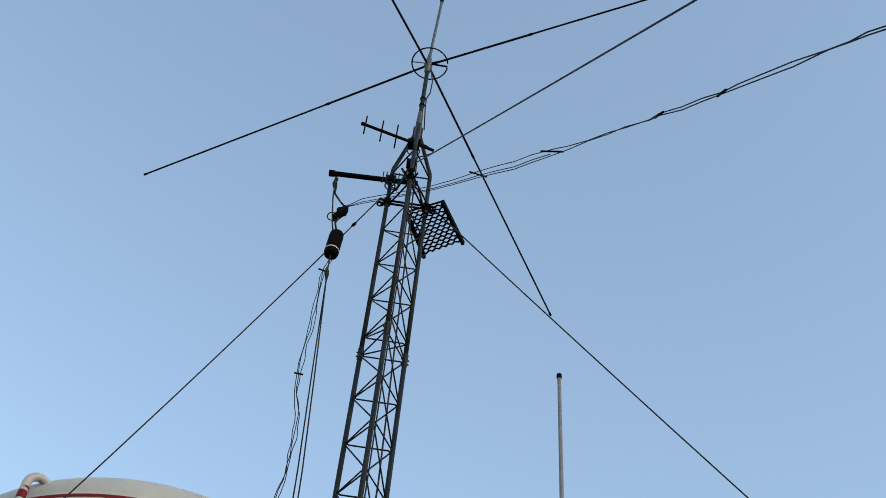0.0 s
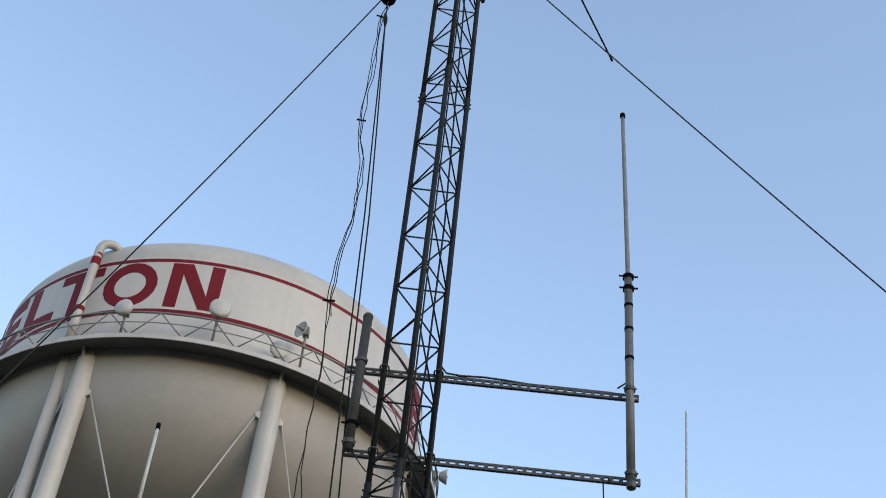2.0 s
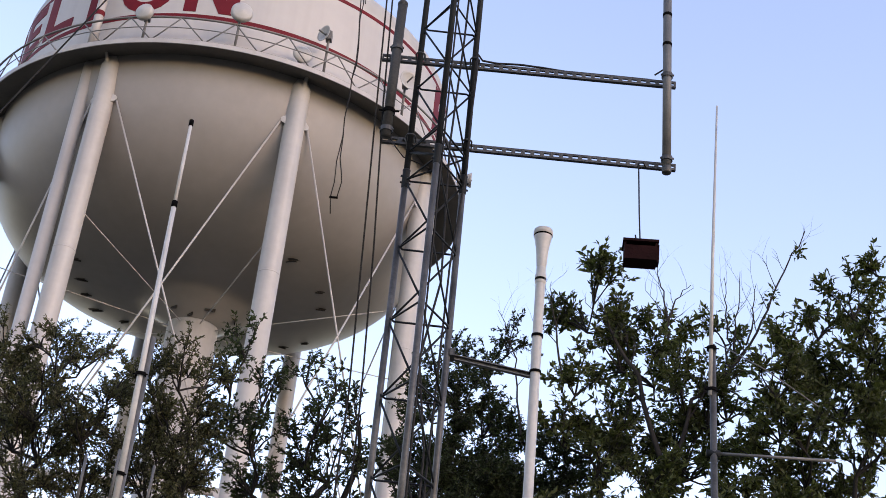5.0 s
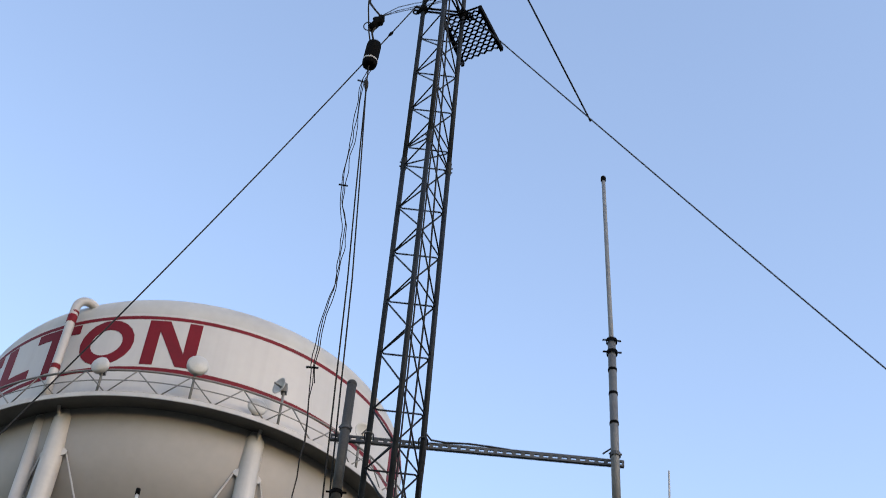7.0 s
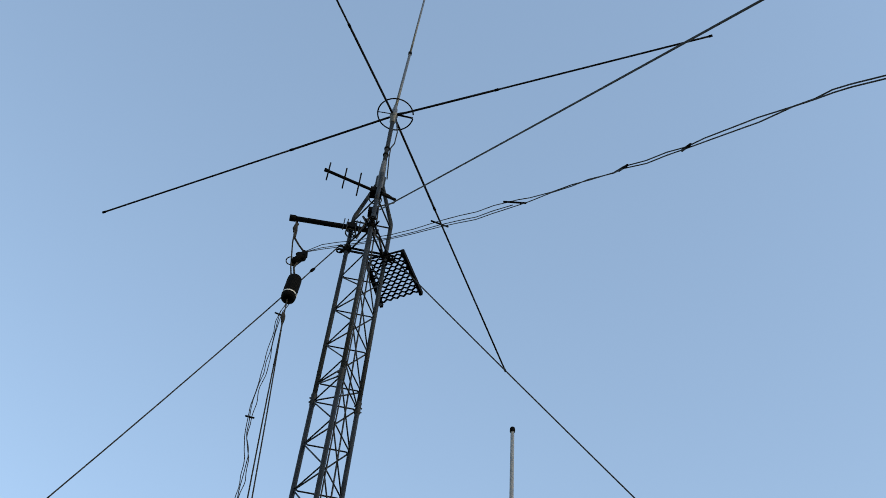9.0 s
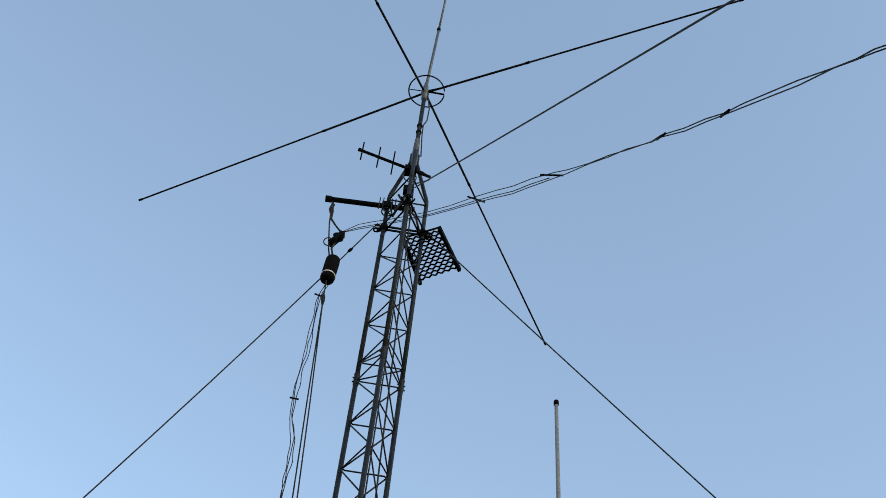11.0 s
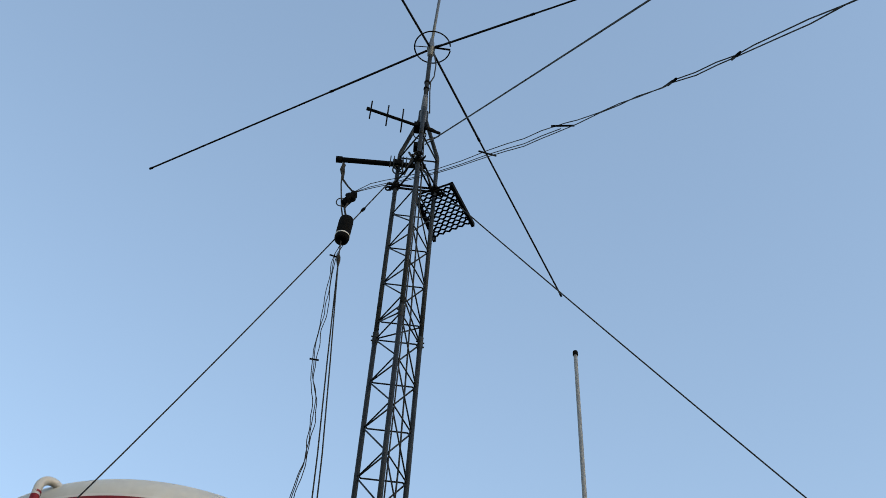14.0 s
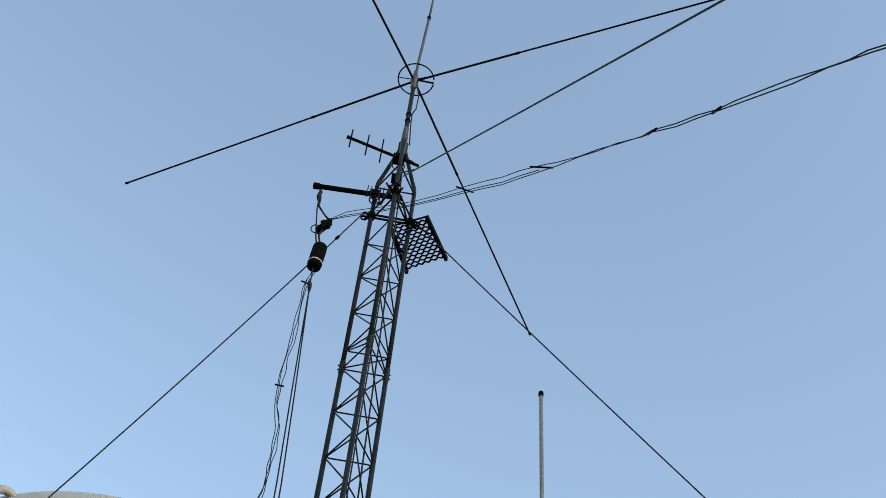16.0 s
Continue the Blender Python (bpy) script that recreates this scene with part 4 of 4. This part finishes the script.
cable("coaxial_cable", [(-0.40, 5.96, 10.30), (-0.33, 5.94, 10.12), (-0.24, 5.98, 10.05), (-0.2, 6.0, 9.9)], 0.009, RUBBER, "black lead crossing inside the mast top", "cable")
cable("tie_wire", [(-0.58, 6.03, 5.36), (-0.54, 6.03, 5.30), (-0.50, 6.03, 5.25), (-0.42, 6.02, 5.215), (-0.36, 6.02, 5.19)], 0.0035, RUBBER, "loose black tie wire below the lower arm", "wire")


def hanging_box():
    x, y = 0.760, 6.07
    a = thing("hanging_box", (x, y, 4.805), "small dark wooden box hung by a wire from the lower arm", "box")
    m = Matrix.Rotation(radians(-4), 4, "Z") @ Matrix.Rotation(radians(1), 4, "Y")
    w, d, h, t = 0.083, 0.05, 0.052, 0.009
    Mesh().box((-w - 0.008, -d - 0.012, h - 0.004), (w + 0.008, d + 0.008, h + 0.010), m).done("lid", WOOD, a, smooth=False)
    Mesh().box((-w, -d, -h), (-w + t, d, h - 0.004), m).done("side_board", WOOD, a, smooth=False)
    Mesh().box((w - t, -d, -h), (w, d, h - 0.004), m).done("side_board", WOOD, a, smooth=False)
    Mesh().box((-w + t, d - t, -h), (w - t, d, h - 0.004), m).done("back_board", WOOD, a, smooth=False)
    Mesh().box((-w + t, -d, -h + 0.002), (w - t, d - t, -h + t), m).done("floor_board", WOOD, a, smooth=False)
    Mesh().box((-w + t, -d, -h + t), (w - t, -d + t, 0.03), m).done("front_board", WOOD, a, smooth=False)
    Mesh().box((w, -0.03, -0.05), (w + 0.012, 0.03, 0.05), m).done("batten", WOOD, a, smooth=False)
    Mesh().tube([(-0.005, 0.01, h + 0.01), (0.0, 0.01, h + 0.05), (-0.006, 0.01, h + 0.2), (-0.013, 0.01, 0.53), (-0.013, 0.01, 0.565)], 0.0042, 6).done("hanger_wire", RUBBER, a)
    Mesh().tube([(-0.005, 0.01, h + 0.012), (-0.018, 0.01, h + 0.03), (-0.024, 0.01, h + 0.07)], 0.0042, 6).done("hook", RUBBER, a)
    Mesh().tube([(-0.013, 0.01, 0.565), (0.01, 0.006, 0.57), (0.022, 0.008, 0.545)], 0.004, 6).done("wire_twist", RUBBER, a)


hanging_box()


def white_vertical():
    x, y = 0.262, 6.08
    a = thing("white_pole_antenna", (x, y, 0), "white plastic pole with a flared trumpet top beside the mast", "antenna")
    Mesh().lathe([(0.0275, 0.0), (0.0275, 3.46), (0.0245, 3.47), (0.0245, 4.60), (0.022, 4.61)], sides=20).done("pole", PVC, a)
    Mesh().lathe([(0.0245, 4.59), (0.029, 4.60), (0.029, 4.64), (0.024, 4.645), (0.024, 4.685), (0.021, 4.69)], sides=20).done("coupling", PVC, a)
    Mesh().lathe([(0.023, 4.685), (0.026, 4.70), (0.030, 4.76), (0.034, 4.80), (0.043, 4.85), (0.047, 4.868), (0.047, 4.874), (0.050, 4.876), (0.050, 4.898), (0.047, 4.906), (0.036, 4.911), (0.001, 4.913)], sides=24).done("trumpet_head", PVC, a, "flared white plastic head")
    Mesh().lathe([(0.0285, 3.40), (0.0315, 3.405), (0.0315, 3.455), (0.0285, 3.46)], sides=20).done("joint", PVC, a)
    Mesh().lathe([(0.0470, 4.867), (0.0485, 4.868), (0.0485, 4.875), (0.0470, 4.876)], sides=24).done("seam", BLACK, a, "dark seam below the cap")
    for z in (4.615, 4.30, 4.105, 3.42):
        collar(a, 0, 0, z, 0.0295, 0.007, BLACK, 0.0)
    b = thing("bracket_arm", (RX.x, RX.y + 0.03, 4.152), "slim galvanised channel arm tying the white pole to the mast", "bracket arm", "mast side arms")
    Mesh().box((0.03, 0.0, 0.009), (0.445, 0.025, 0.013), Matrix.Rotation(radians(8.6), 4, "Y")).box((0.03, 0.0, -0.013), (0.445, 0.025, -0.009), Matrix.Rotation(radians(8.6), 4, "Y")).box((0.03, 0.02, -0.009), (0.445, 0.024, 0.009), Matrix.Rotation(radians(8.6), 4, "Y")).done("channel", GALV_LIGHT, b, smooth=False)
    Mesh().box((0.012, -0.05, -0.02), (0.036, 0.03, 0.016)).done("clamp", STRUT, b, smooth=False)


white_vertical()


def whip_left():
    x, y = -2.70, 10.1
    a = thing("whip_antenna", (x, y, 0), "tall white whip antenna on a pipe with short rods", "antenna", "whip antennas")
    Mesh().tube([(0.05, 0.03, 0.0), (0.04, 0.03, 5.95)], 0.024, 14).done("support_pipe", GALV_LIGHT, a)
    Mesh().tube([(0.03, 0, 4.2), (-0.0, 0, 6.0), (-0.02, 0, 7.22)], [0.027, 0.024, 0.022], 12).done("lower_tube", FIBRE, a)
    Mesh().tube([(-0.02, 0, 7.22), (-0.028, 0, 8.06)], [0.017, 0.014], 10).done("upper_tube", FIBRE, a)
    Mesh().tube([(-0.028, 0, 8.05), (-0.029, 0, 8.11)], 0.021, 10).done("cap", BLACK, a)
    Mesh().tube([(-0.02, 0, 7.19), (-0.02, 0, 7.25)], 0.026, 10).done("joint", BLACK, a)
    for z in (4.25, 4.75, 5.6):
        collar(a, 0.01, 0, z, 0.045, 0.015, BLACK, 0.06)
    zb = 4.5
    for az in (10, 100, 190, 280):
        d = Vector((math.cos(radians(az)), math.sin(radians(az)), 0)) * 0.26
        Mesh().tube([(0, 0, zb), (d.x, d.y, zb)], 0.010, 6).done("rod_arm", GALV_LIGHT, a)
        Mesh().tube([(d.x, d.y, zb - 0.02), (d.x * 1.02, d.y, zb + 0.36)], 0.012, 6).done("upright_rod", GALV_LIGHT, a)


whip_left()


def whip_right():
    x, y = 1.99, 10.3
    a = thing("whip_antenna", (x, y, 0), "thin pale whip antenna on a grey pipe among branches", "antenna", "whip antennas")
    Mesh().tube([(0, 0, 0), (0, 0, 6.42)], 0.028, 14).done("support_pipe", GALV_PALE, a)
    Mesh().tube([(-0.03, -0.03, 5.95), (0.005, -0.03, 7.2), (0.066, -0.03, 8.89)], [0.017, 0.015, 0.009], 10).done("whip", PVC, a)
    for z in (6.0, 6.38):
        collar(a, -0.01, -0.015, z, 0.042, 0.016, BLACK, 0.06)
    Mesh().tube([(-0.03, 0, 5.45), (0.98, -0.02, 5.47)], 0.014, 8).done("side_rod", GALV_LIGHT, a)
    Mesh().tube([(-0.06, 0, 5.45), (0.05, 0, 5.45)], 0.03, 8).done("rod_clamp", GALV, a)
    Mesh().tube([(0.02, -0.02, 6.44), (0.45, -0.02, 6.22), (0.87, -0.02, 5.93)], 0.0055, 6).done("slanting_rod", GALV_LIGHT, a)


whip_right()


# ---- trees ----
def limb(m, p, d, length, r, depth, rnd, tips, droop=0.0, spread=0.6, segs=5):
    pts, rad = [p.copy()], [r]
    for k in range(segs):
        d = (d + Vector((rnd.gauss(0, 0.16), rnd.gauss(0, 0.16), rnd.gauss(0, 0.10) + 0.05 - droop))).normalized()
        p = p + d * (length / segs)
        pts.append(p.copy()); rad.append(r * (1 - 0.55 * (k + 1) / segs))
        if depth <= 1:
            tips.append((p.copy(), d.copy()))
        if depth > 0 and k >= 1:
            for _ in range(2 if k > 2 else 1):
                q = d.orthogonal().normalized()
                q = Matrix.Rotation(rnd.uniform(0, 6.283), 3, d) @ q
                e = (d * (1 - spread) + q * spread + Vector((0, 0, 0.12))).normalized()
                limb(m, p, e, length * rnd.uniform(0.45, 0.68), rad[-1] * 0.62, depth - 1, rnd, tips, droop, spread, 4)
    m.tube(pts, rad, 7 if r > 0.03 else 5 if r > 0.012 else 4, False)


def sprays(start, c, r, count, length, leaf_len, rnd, wood, rows):
    """Branchlets that fan out through a ball, with leafy twigs along them. rows takes (place, way, length) of every leaf."""
    runs = []
    for _ in range(max(3, int(r * 16))):
        q = Vector((rnd.gauss(0, 1), rnd.gauss(0, 1), rnd.gauss(0.15, 0.8))).normalized() * r * rnd.uniform(0.6, 1.1)
        e = c + q
        mid = start.lerp(e, 0.5) + Vector((rnd.gauss(0, 0.1), rnd.gauss(0, 0.1), rnd.gauss(0.06, 0.08))) * r
        run = [start, start.lerp(mid, 0.55) + Vector((rnd.gauss(0, 0.03), rnd.gauss(0, 0.03), rnd.gauss(0, 0.03))) * r, mid, mid.lerp(e, 0.5) + Vector((rnd.gauss(0, 0.05), rnd.gauss(0, 0.05), 0.05)) * r, e]
        wood.tube(run, [0.013, 0.011, 0.009, 0.007, 0.004], 4, False)
        runs.append(run)
    for _ in range(count):
        run = rnd.choice(runs)
        i = rnd.choice((1, 2, 2, 3, 3, 3))
        p = run[i].lerp(run[i + 1], rnd.random())
        d = ((run[i + 1] - run[i]).normalized() + Vector((rnd.gauss(0, 0.6), rnd.gauss(0, 0.6), rnd.gauss(0.25, 0.5)))).normalized()
        ln, n = length * rnd.uniform(0.6, 1.3), 0
        pts = [p]
        for k in range(3):
            d = (d + Vector((rnd.gauss(0, 0.15), rnd.gauss(0, 0.15), rnd.gauss(-0.02, 0.12)))).normalized()
            pts.append(pts[-1] + d * ln / 3)
        wood.tube(pts, [0.0045, 0.004, 0.003, 0.002], 3, False)
        for k in range(int(ln / (leaf_len * 0.26)) + 2):
            t = min(2.999, 3 * (0.15 + 0.85 * rnd.random()))
            at = pts[int(t)].lerp(pts[int(t) + 1], t % 1)
            w = (d * 0.7 + Vector((rnd.gauss(0, 0.7), rnd.gauss(0, 0.7), rnd.gauss(-0.1, 0.6)))).normalized()
            rows.append((*at, *w, leaf_len * rnd.uniform(0.6, 1.25)))


def blades(name, rows, mat, parent, seed, width=0.21):
    """Folded leaf blades, joined into one crown."""
    rs = np.random.RandomState(seed)
    t = np.array(rows)
    n = len(t)
    c, d, L = t[:, :3], t[:, 3:6], t[:, 6:7]
    s = np.cross(d, rs.normal(0, 1, (n, 3)) + (0, 0, 0.8)); s /= np.linalg.norm(s, axis=1)[:, None]
    u = np.cross(s, d)
    w = L * width
    v = np.stack([c, c + d * L * 0.45 + s * w + u * L * 0.07, c + d * L - u * L * 0.06, c + d * L * 0.45 - s * w + u * L * 0.07], 1).reshape(-1, 3)
    i = np.arange(n)[:, None] * 4
    f = np.concatenate([i + [0, 1, 2], i + [0, 2, 3]], 0)
    me = bpy.data.meshes.new(name)
    me.from_pydata(v.tolist(), [], f.tolist())
    me.materials.append(mat)
    ob = new(name, me)
    ob.parent = parent
    return tagged(ob, kind="stuff")


def tree(place, trunk_h, crown, seed, leaf, leaf_len, dense, length, label, trunk_r=0.14, swell=1.3):
    """crown: (x, y, z, radius) balls through which branchlets fan, relative to the foot. dense: leafy twigs for a ball of one metre."""
    rnd = random.Random(seed)
    a = thing("tree", place, label, "tree", "trees round the mast")
    fork = Vector((rnd.uniform(-0.1, 0.1), rnd.uniform(-0.1, 0.1), trunk_h))
    Mesh().tube([Vector((0, 0, -0.1)), Vector((0.02, 0, trunk_h * 0.3)), Vector((-0.03, 0.03, trunk_h * 0.7)), fork], [trunk_r * 1.35, trunk_r, trunk_r * 0.9, trunk_r * 0.8], 12, False).done("trunk", BARK, a)
    nodes, rows = [(fork, trunk_r * 0.42)], []
    for x, y, z, r in sorted(crown, key=lambda q: q[2]):
        limbs = Mesh()
        c, r = Vector((x, y, z)), r * swell
        # each limb springs from the nearest fork well below it
        base, br = min((n for n in nodes if n[0].z < z - 0.3 or n[0] is fork), key=lambda n: (n[0] - c).length + abs(n[0].x - c.x) * 0.5)
        side = Vector((rnd.gauss(0, 0.1), rnd.gauss(0, 0.1), 0)) * (c - base).length
        start = c - (c - base).normalized() * r * 0.6 - Vector((0, 0, r * 0.3))
        e = start - base
        path = [base, base + e * 0.28 + side * 0.7, base + e * 0.55 + side, base + e * 0.8 + side * 0.5, start]
        r1 = max(br * 0.7, 0.014)
        limbs.tube(path, [br * 0.8, br * 0.78, br * 0.75, br * 0.72, r1], 7, False)
        nodes.append((start, r1))
        sprays(start, c, r, int(dense * r * r) + 3, length, leaf_len, rnd, limbs, rows)
        limbs.done("limb", BARK, a)
    blades("crown", rows, leaf, a, seed)
    return a


tree((-4.6, 13.6, 0), 2.6, [(-0.18, -0.26, 7.39, 0.19), (-0.53, 0.04, 7.33, 0.26), (0.14, -0.13, 7.17, 0.23), (0.41, 0.1, 7.28, 0.21), (0.7, 0.13, 7.09, 0.26), (1.18, -0.43, 6.95, 0.25), (1.53, -0.49, 6.98, 0.22), (1.69, 0.34, 7.22, 0.18), (-0.03, -0.24, 6.71, 0.35), (0.55, -0.27, 6.55, 0.34), (0.91, 0.5, 6.76, 0.36), (1.55, -0.03, 6.66, 0.31), (-0.13, 0.34, 6.22, 0.42), (0.61, -0.02, 6.01, 0.4), (1.23, 0.14, 6.06, 0.41), (1.84, -0.35, 6.05, 0.33), (0.13, 0.13, 5.54, 0.44), (0.92, 0.37, 5.55, 0.44), (1.74, 0.02, 5.62, 0.37), (-0.69, 0.77, 7.01, 0.34), (0.05, 0.42, 6.51, 0.36), (1.28, 0.64, 6.49, 0.36), (-0.56, 0.57, 6.52, 0.33)],
     11, LEAF_OAK, 0.05, 560, 0.26, "evergreen oak with fine grey-green leaves in front of the water tank", 0.2)
tree((-1.9, 14.2, 0), 2.8, [(-0.73, 0.24, 7.94, 0.18), (-0.85, 0.17, 7.5, 0.21), (-0.35, -0.44, 7.1, 0.18), (-0.03, 0.26, 7.62, 0.15), (0.4, 0.09, 7.51, 0.14), (0.28, -0.2, 7.05, 0.2), (0.73, -0.47, 6.92, 0.14), (-0.95, 0.37, 7.12, 0.27), (-0.48, -0.03, 6.79, 0.27), (-0.03, 0.22, 6.72, 0.29), (-0.67, 0.38, 6.46, 0.36), (0.42, 0.21, 6.62, 0.26), (-0.13, 0.42, 6.25, 0.36), (0.77, -0.11, 6.56, 0.16), (0.41, 0.3, 6.08, 0.32)],
     23, LEAF_DARK, 0.068, 340, 0.26, "dark leafy tree with open airy crown near the mast", 0.16)
tree((0.3, 15.4, 0), 3.0, [(0.2, -0.06, 8.72, 0.16), (-0.41, 0.44, 8.7, 0.19), (-0.02, 0.38, 8.49, 0.22), (-0.63, -0.4, 8.01, 0.18), (-0.25, -0.36, 7.8, 0.29), (-0.79, -0.28, 7.72, 0.26), (-1.06, 0.47, 7.67, 0.27), (-0.48, -0.06, 7.42, 0.36), (0.12, 0.13, 7.33, 0.31), (-0.85, -0.2, 6.84, 0.37), (-0.1, 0.01, 6.8, 0.41), (0.56, -0.11, 6.91, 0.29), (0.96, -0.15, 7.07, 0.31), (0.26, 0.09, 6.5, 0.41), (-1.16, 0.74, 6.95, 0.36), (-0.53, 0.38, 7.01, 0.35), (0.5, 0.54, 7.68, 0.25), (0.77, 0.05, 6.71, 0.34), (-0.09, 0.53, 7.86, 0.26), (0.26, 0.07, 6.82, 0.28), (-0.27, 0.28, 7.22, 0.28), (0.83, 0.16, 7.4, 0.25), (-0.44, -0.46, 6.41, 0.33), (0.02, -0.27, 6.47, 0.34), (0.44, -0.38, 6.47, 0.33)],
     37, LEAF_DARK, 0.06, 720, 0.26, "dark dense evergreen tree behind the mast", 0.18)
tree((2.88, 14.4, 0), 3.4, [(-1.44, 0.08, 9.2, 0.25), (-1.69, 0.4, 8.84, 0.27), (-1.01, 0.18, 8.8, 0.26), (-1.27, 0.43, 8.46, 0.32), (-0.59, 0.36, 8.69, 0.24), (-0.76, 0.49, 8.23, 0.29), (-1.61, 0.17, 7.98, 0.24), (-0.45, -0.34, 7.88, 0.25), (0.19, 0.36, 8.85, 0.18), (-0.47, 0.46, 7.65, 0.34), (-1.13, 0.4, 7.65, 0.29), (-0.13, 0.07, 7.66, 0.26), (-1.36, 0.21, 7.06, 0.32), (-0.85, -0.29, 6.71, 0.32), (-0.14, 0.33, 7.1, 0.31), (-1.17, -0.26, 6.21, 0.32), (-0.5, 0.04, 6.3, 0.36), (-1.71, -0.13, 6.12, 0.29), (-1.87, 0.14, 7.28, 0.23), (-0.95, 0.44, 7.26, 0.27), (-0.38, 0.27, 7.24, 0.27), (0.16, 0.5, 8.32, 0.21), (0.2, 0.53, 7.45, 0.28), (0.23, -0.03, 7.72, 0.23)],
     41, LEAF_GREEN, 0.09, 460, 0.26, "green tree with drooping leaf clumps and gaps of sky", 0.16)
tree((5.3, 13.6, 0), 3.2, [(-0.61, 0.07, 9.32, 0.18), (-1.15, -0.22, 8.69, 0.23), (-1, -0.44, 8.16, 0.32), (-1.25, 0.35, 8.68, 0.23), (-1.61, 0.49, 8.42, 0.26), (-2.05, -0.41, 7.54, 0.24), (-1.38, 0.3, 7.92, 0.33), (-0.98, -0.09, 7.67, 0.33), (-1.73, -0.35, 7.01, 0.26), (-1.15, -0.21, 6.92, 0.29), (-1.8, 0.27, 7.34, 0.23), (-2.08, 0.37, 6.88, 0.23), (-1.53, 0.1, 6.57, 0.32), (-1.02, 0.13, 6.42, 0.32), (-2.16, -0.43, 6.02, 0.3), (-2.57, -0.49, 6.1, 0.24), (-1.82, -0.09, 7.59, 0.26), (-1.09, 0.74, 7.72, 0.34), (-0.71, 0.16, 8.06, 0.27), (-1.69, 0.37, 6.85, 0.29)],
     53, LEAF_GREEN, 0.09, 480, 0.26, "leafy green tree at the edge of the group", 0.16)


def dead_limbs(place, limbs, seed, label, sprigs):
    """Crooked bare limbs, each a run of places, with short side twigs and a few leaf sprigs."""
    rnd = random.Random(seed)
    a = thing("bare_branches", place, label, "branches")
    for run, r in limbs:
        m, pts, rad = Mesh(), [], []
        n = 4 * (len(run) - 1)
        for k in range(n + 1):
            i = min(k // 4, len(run) - 2)
            p = Vector(run[i]).lerp(Vector(run[i + 1]), k / 4 - i)
            pts.append(p + Vector((rnd.gauss(0, 0.012), rnd.gauss(0, 0.012), rnd.gauss(0, 0.012))))
            rad.append(r * (1 - 0.78 * k / n))
        m.tube(pts, rad, 6, False)
        for k in range(3, n, 2):
            d = (pts[k + 1] - pts[k - 1]).normalized()
            e = (d * 0.7 + Vector((rnd.choice((-1, 1)) * rnd.uniform(0.4, 0.8), rnd.uniform(-0.5, 0.5), 0.25))).normalized()
            limb(m, pts[k], e, rnd.uniform(0.18, 0.5), rad[k] * 0.5, 1, rnd, [], 0.0, 0.5, 4)
        tagged(m.done("branch", TWIG, a), kind="stuff")
    rows = []
    for q in sprigs:
        for _ in range(20):
            w = Vector((rnd.gauss(0, 1), rnd.gauss(0, 1), rnd.gauss(0.2, 0.8))).normalized()
            rows.append((*(Vector(q) + w * rnd.uniform(0, 0.07)), *w, rnd.uniform(0.05, 0.1)))
    blades("sprig", rows, LEAF_GREEN, a, seed)


dead_limbs((2.9, 14.4, 0), [
    ([(-0.58, 0, 6.67), (-0.30, 0, 7.72), (0.10, 0, 8.11), (0.38, 0, 8.50), (0.65, 0, 9.13), (0.88, 0, 9.70), (1.12, 0, 10.12)], 0.028),
    ([(0.10, 0, 8.11), (0.12, 0.05, 8.6), (0.11, 0.05, 9.0), (0.12, 0.05, 9.40)], 0.016),
    ([(0.18, 0, 8.34), (0.22, 0, 8.8), (0.29, 0, 9.49)], 0.015),
    ([(0.38, 0, 8.50), (0.42, 0.05, 8.9), (0.49, 0.05, 9.35)], 0.014),
    ([(-0.58, 0.1, 8.5), (-0.58, 0.1, 8.76), (-0.66, 0.1, 9.15), (-0.71, 0.1, 9.49)], 0.018),
    ([(-0.58, 0.1, 8.76), (-0.50, 0.1, 9.08), (-0.30, 0.1, 9.29)], 0.014),
    ([(-1.80, 0.1, 7.7), (-1.93, 0.1, 8.54), (-1.98, 0.1, 8.85), (-2.02, 0.1, 9.15)], 0.016),
    ([(-2.25, 0.6, 7.3), (-2.35, 0.6, 8.2), (-2.44, 0.6, 8.6), (-2.62, 0.6, 8.95)], 0.014),
    ([(-0.58, 0, 6.67), (-0.96, 0, 7.96), (-1.25, 0, 8.45), (-1.43, 0, 8.89)], 0.035),
], 7, "bare dead limbs standing out of the green tree", [(0.69, 0, 9.23), (0.64, 0.02, 9.14), (0.98, 0, 9.77), (1.02, 0, 9.86), (0.3, 0.02, 8.6)])
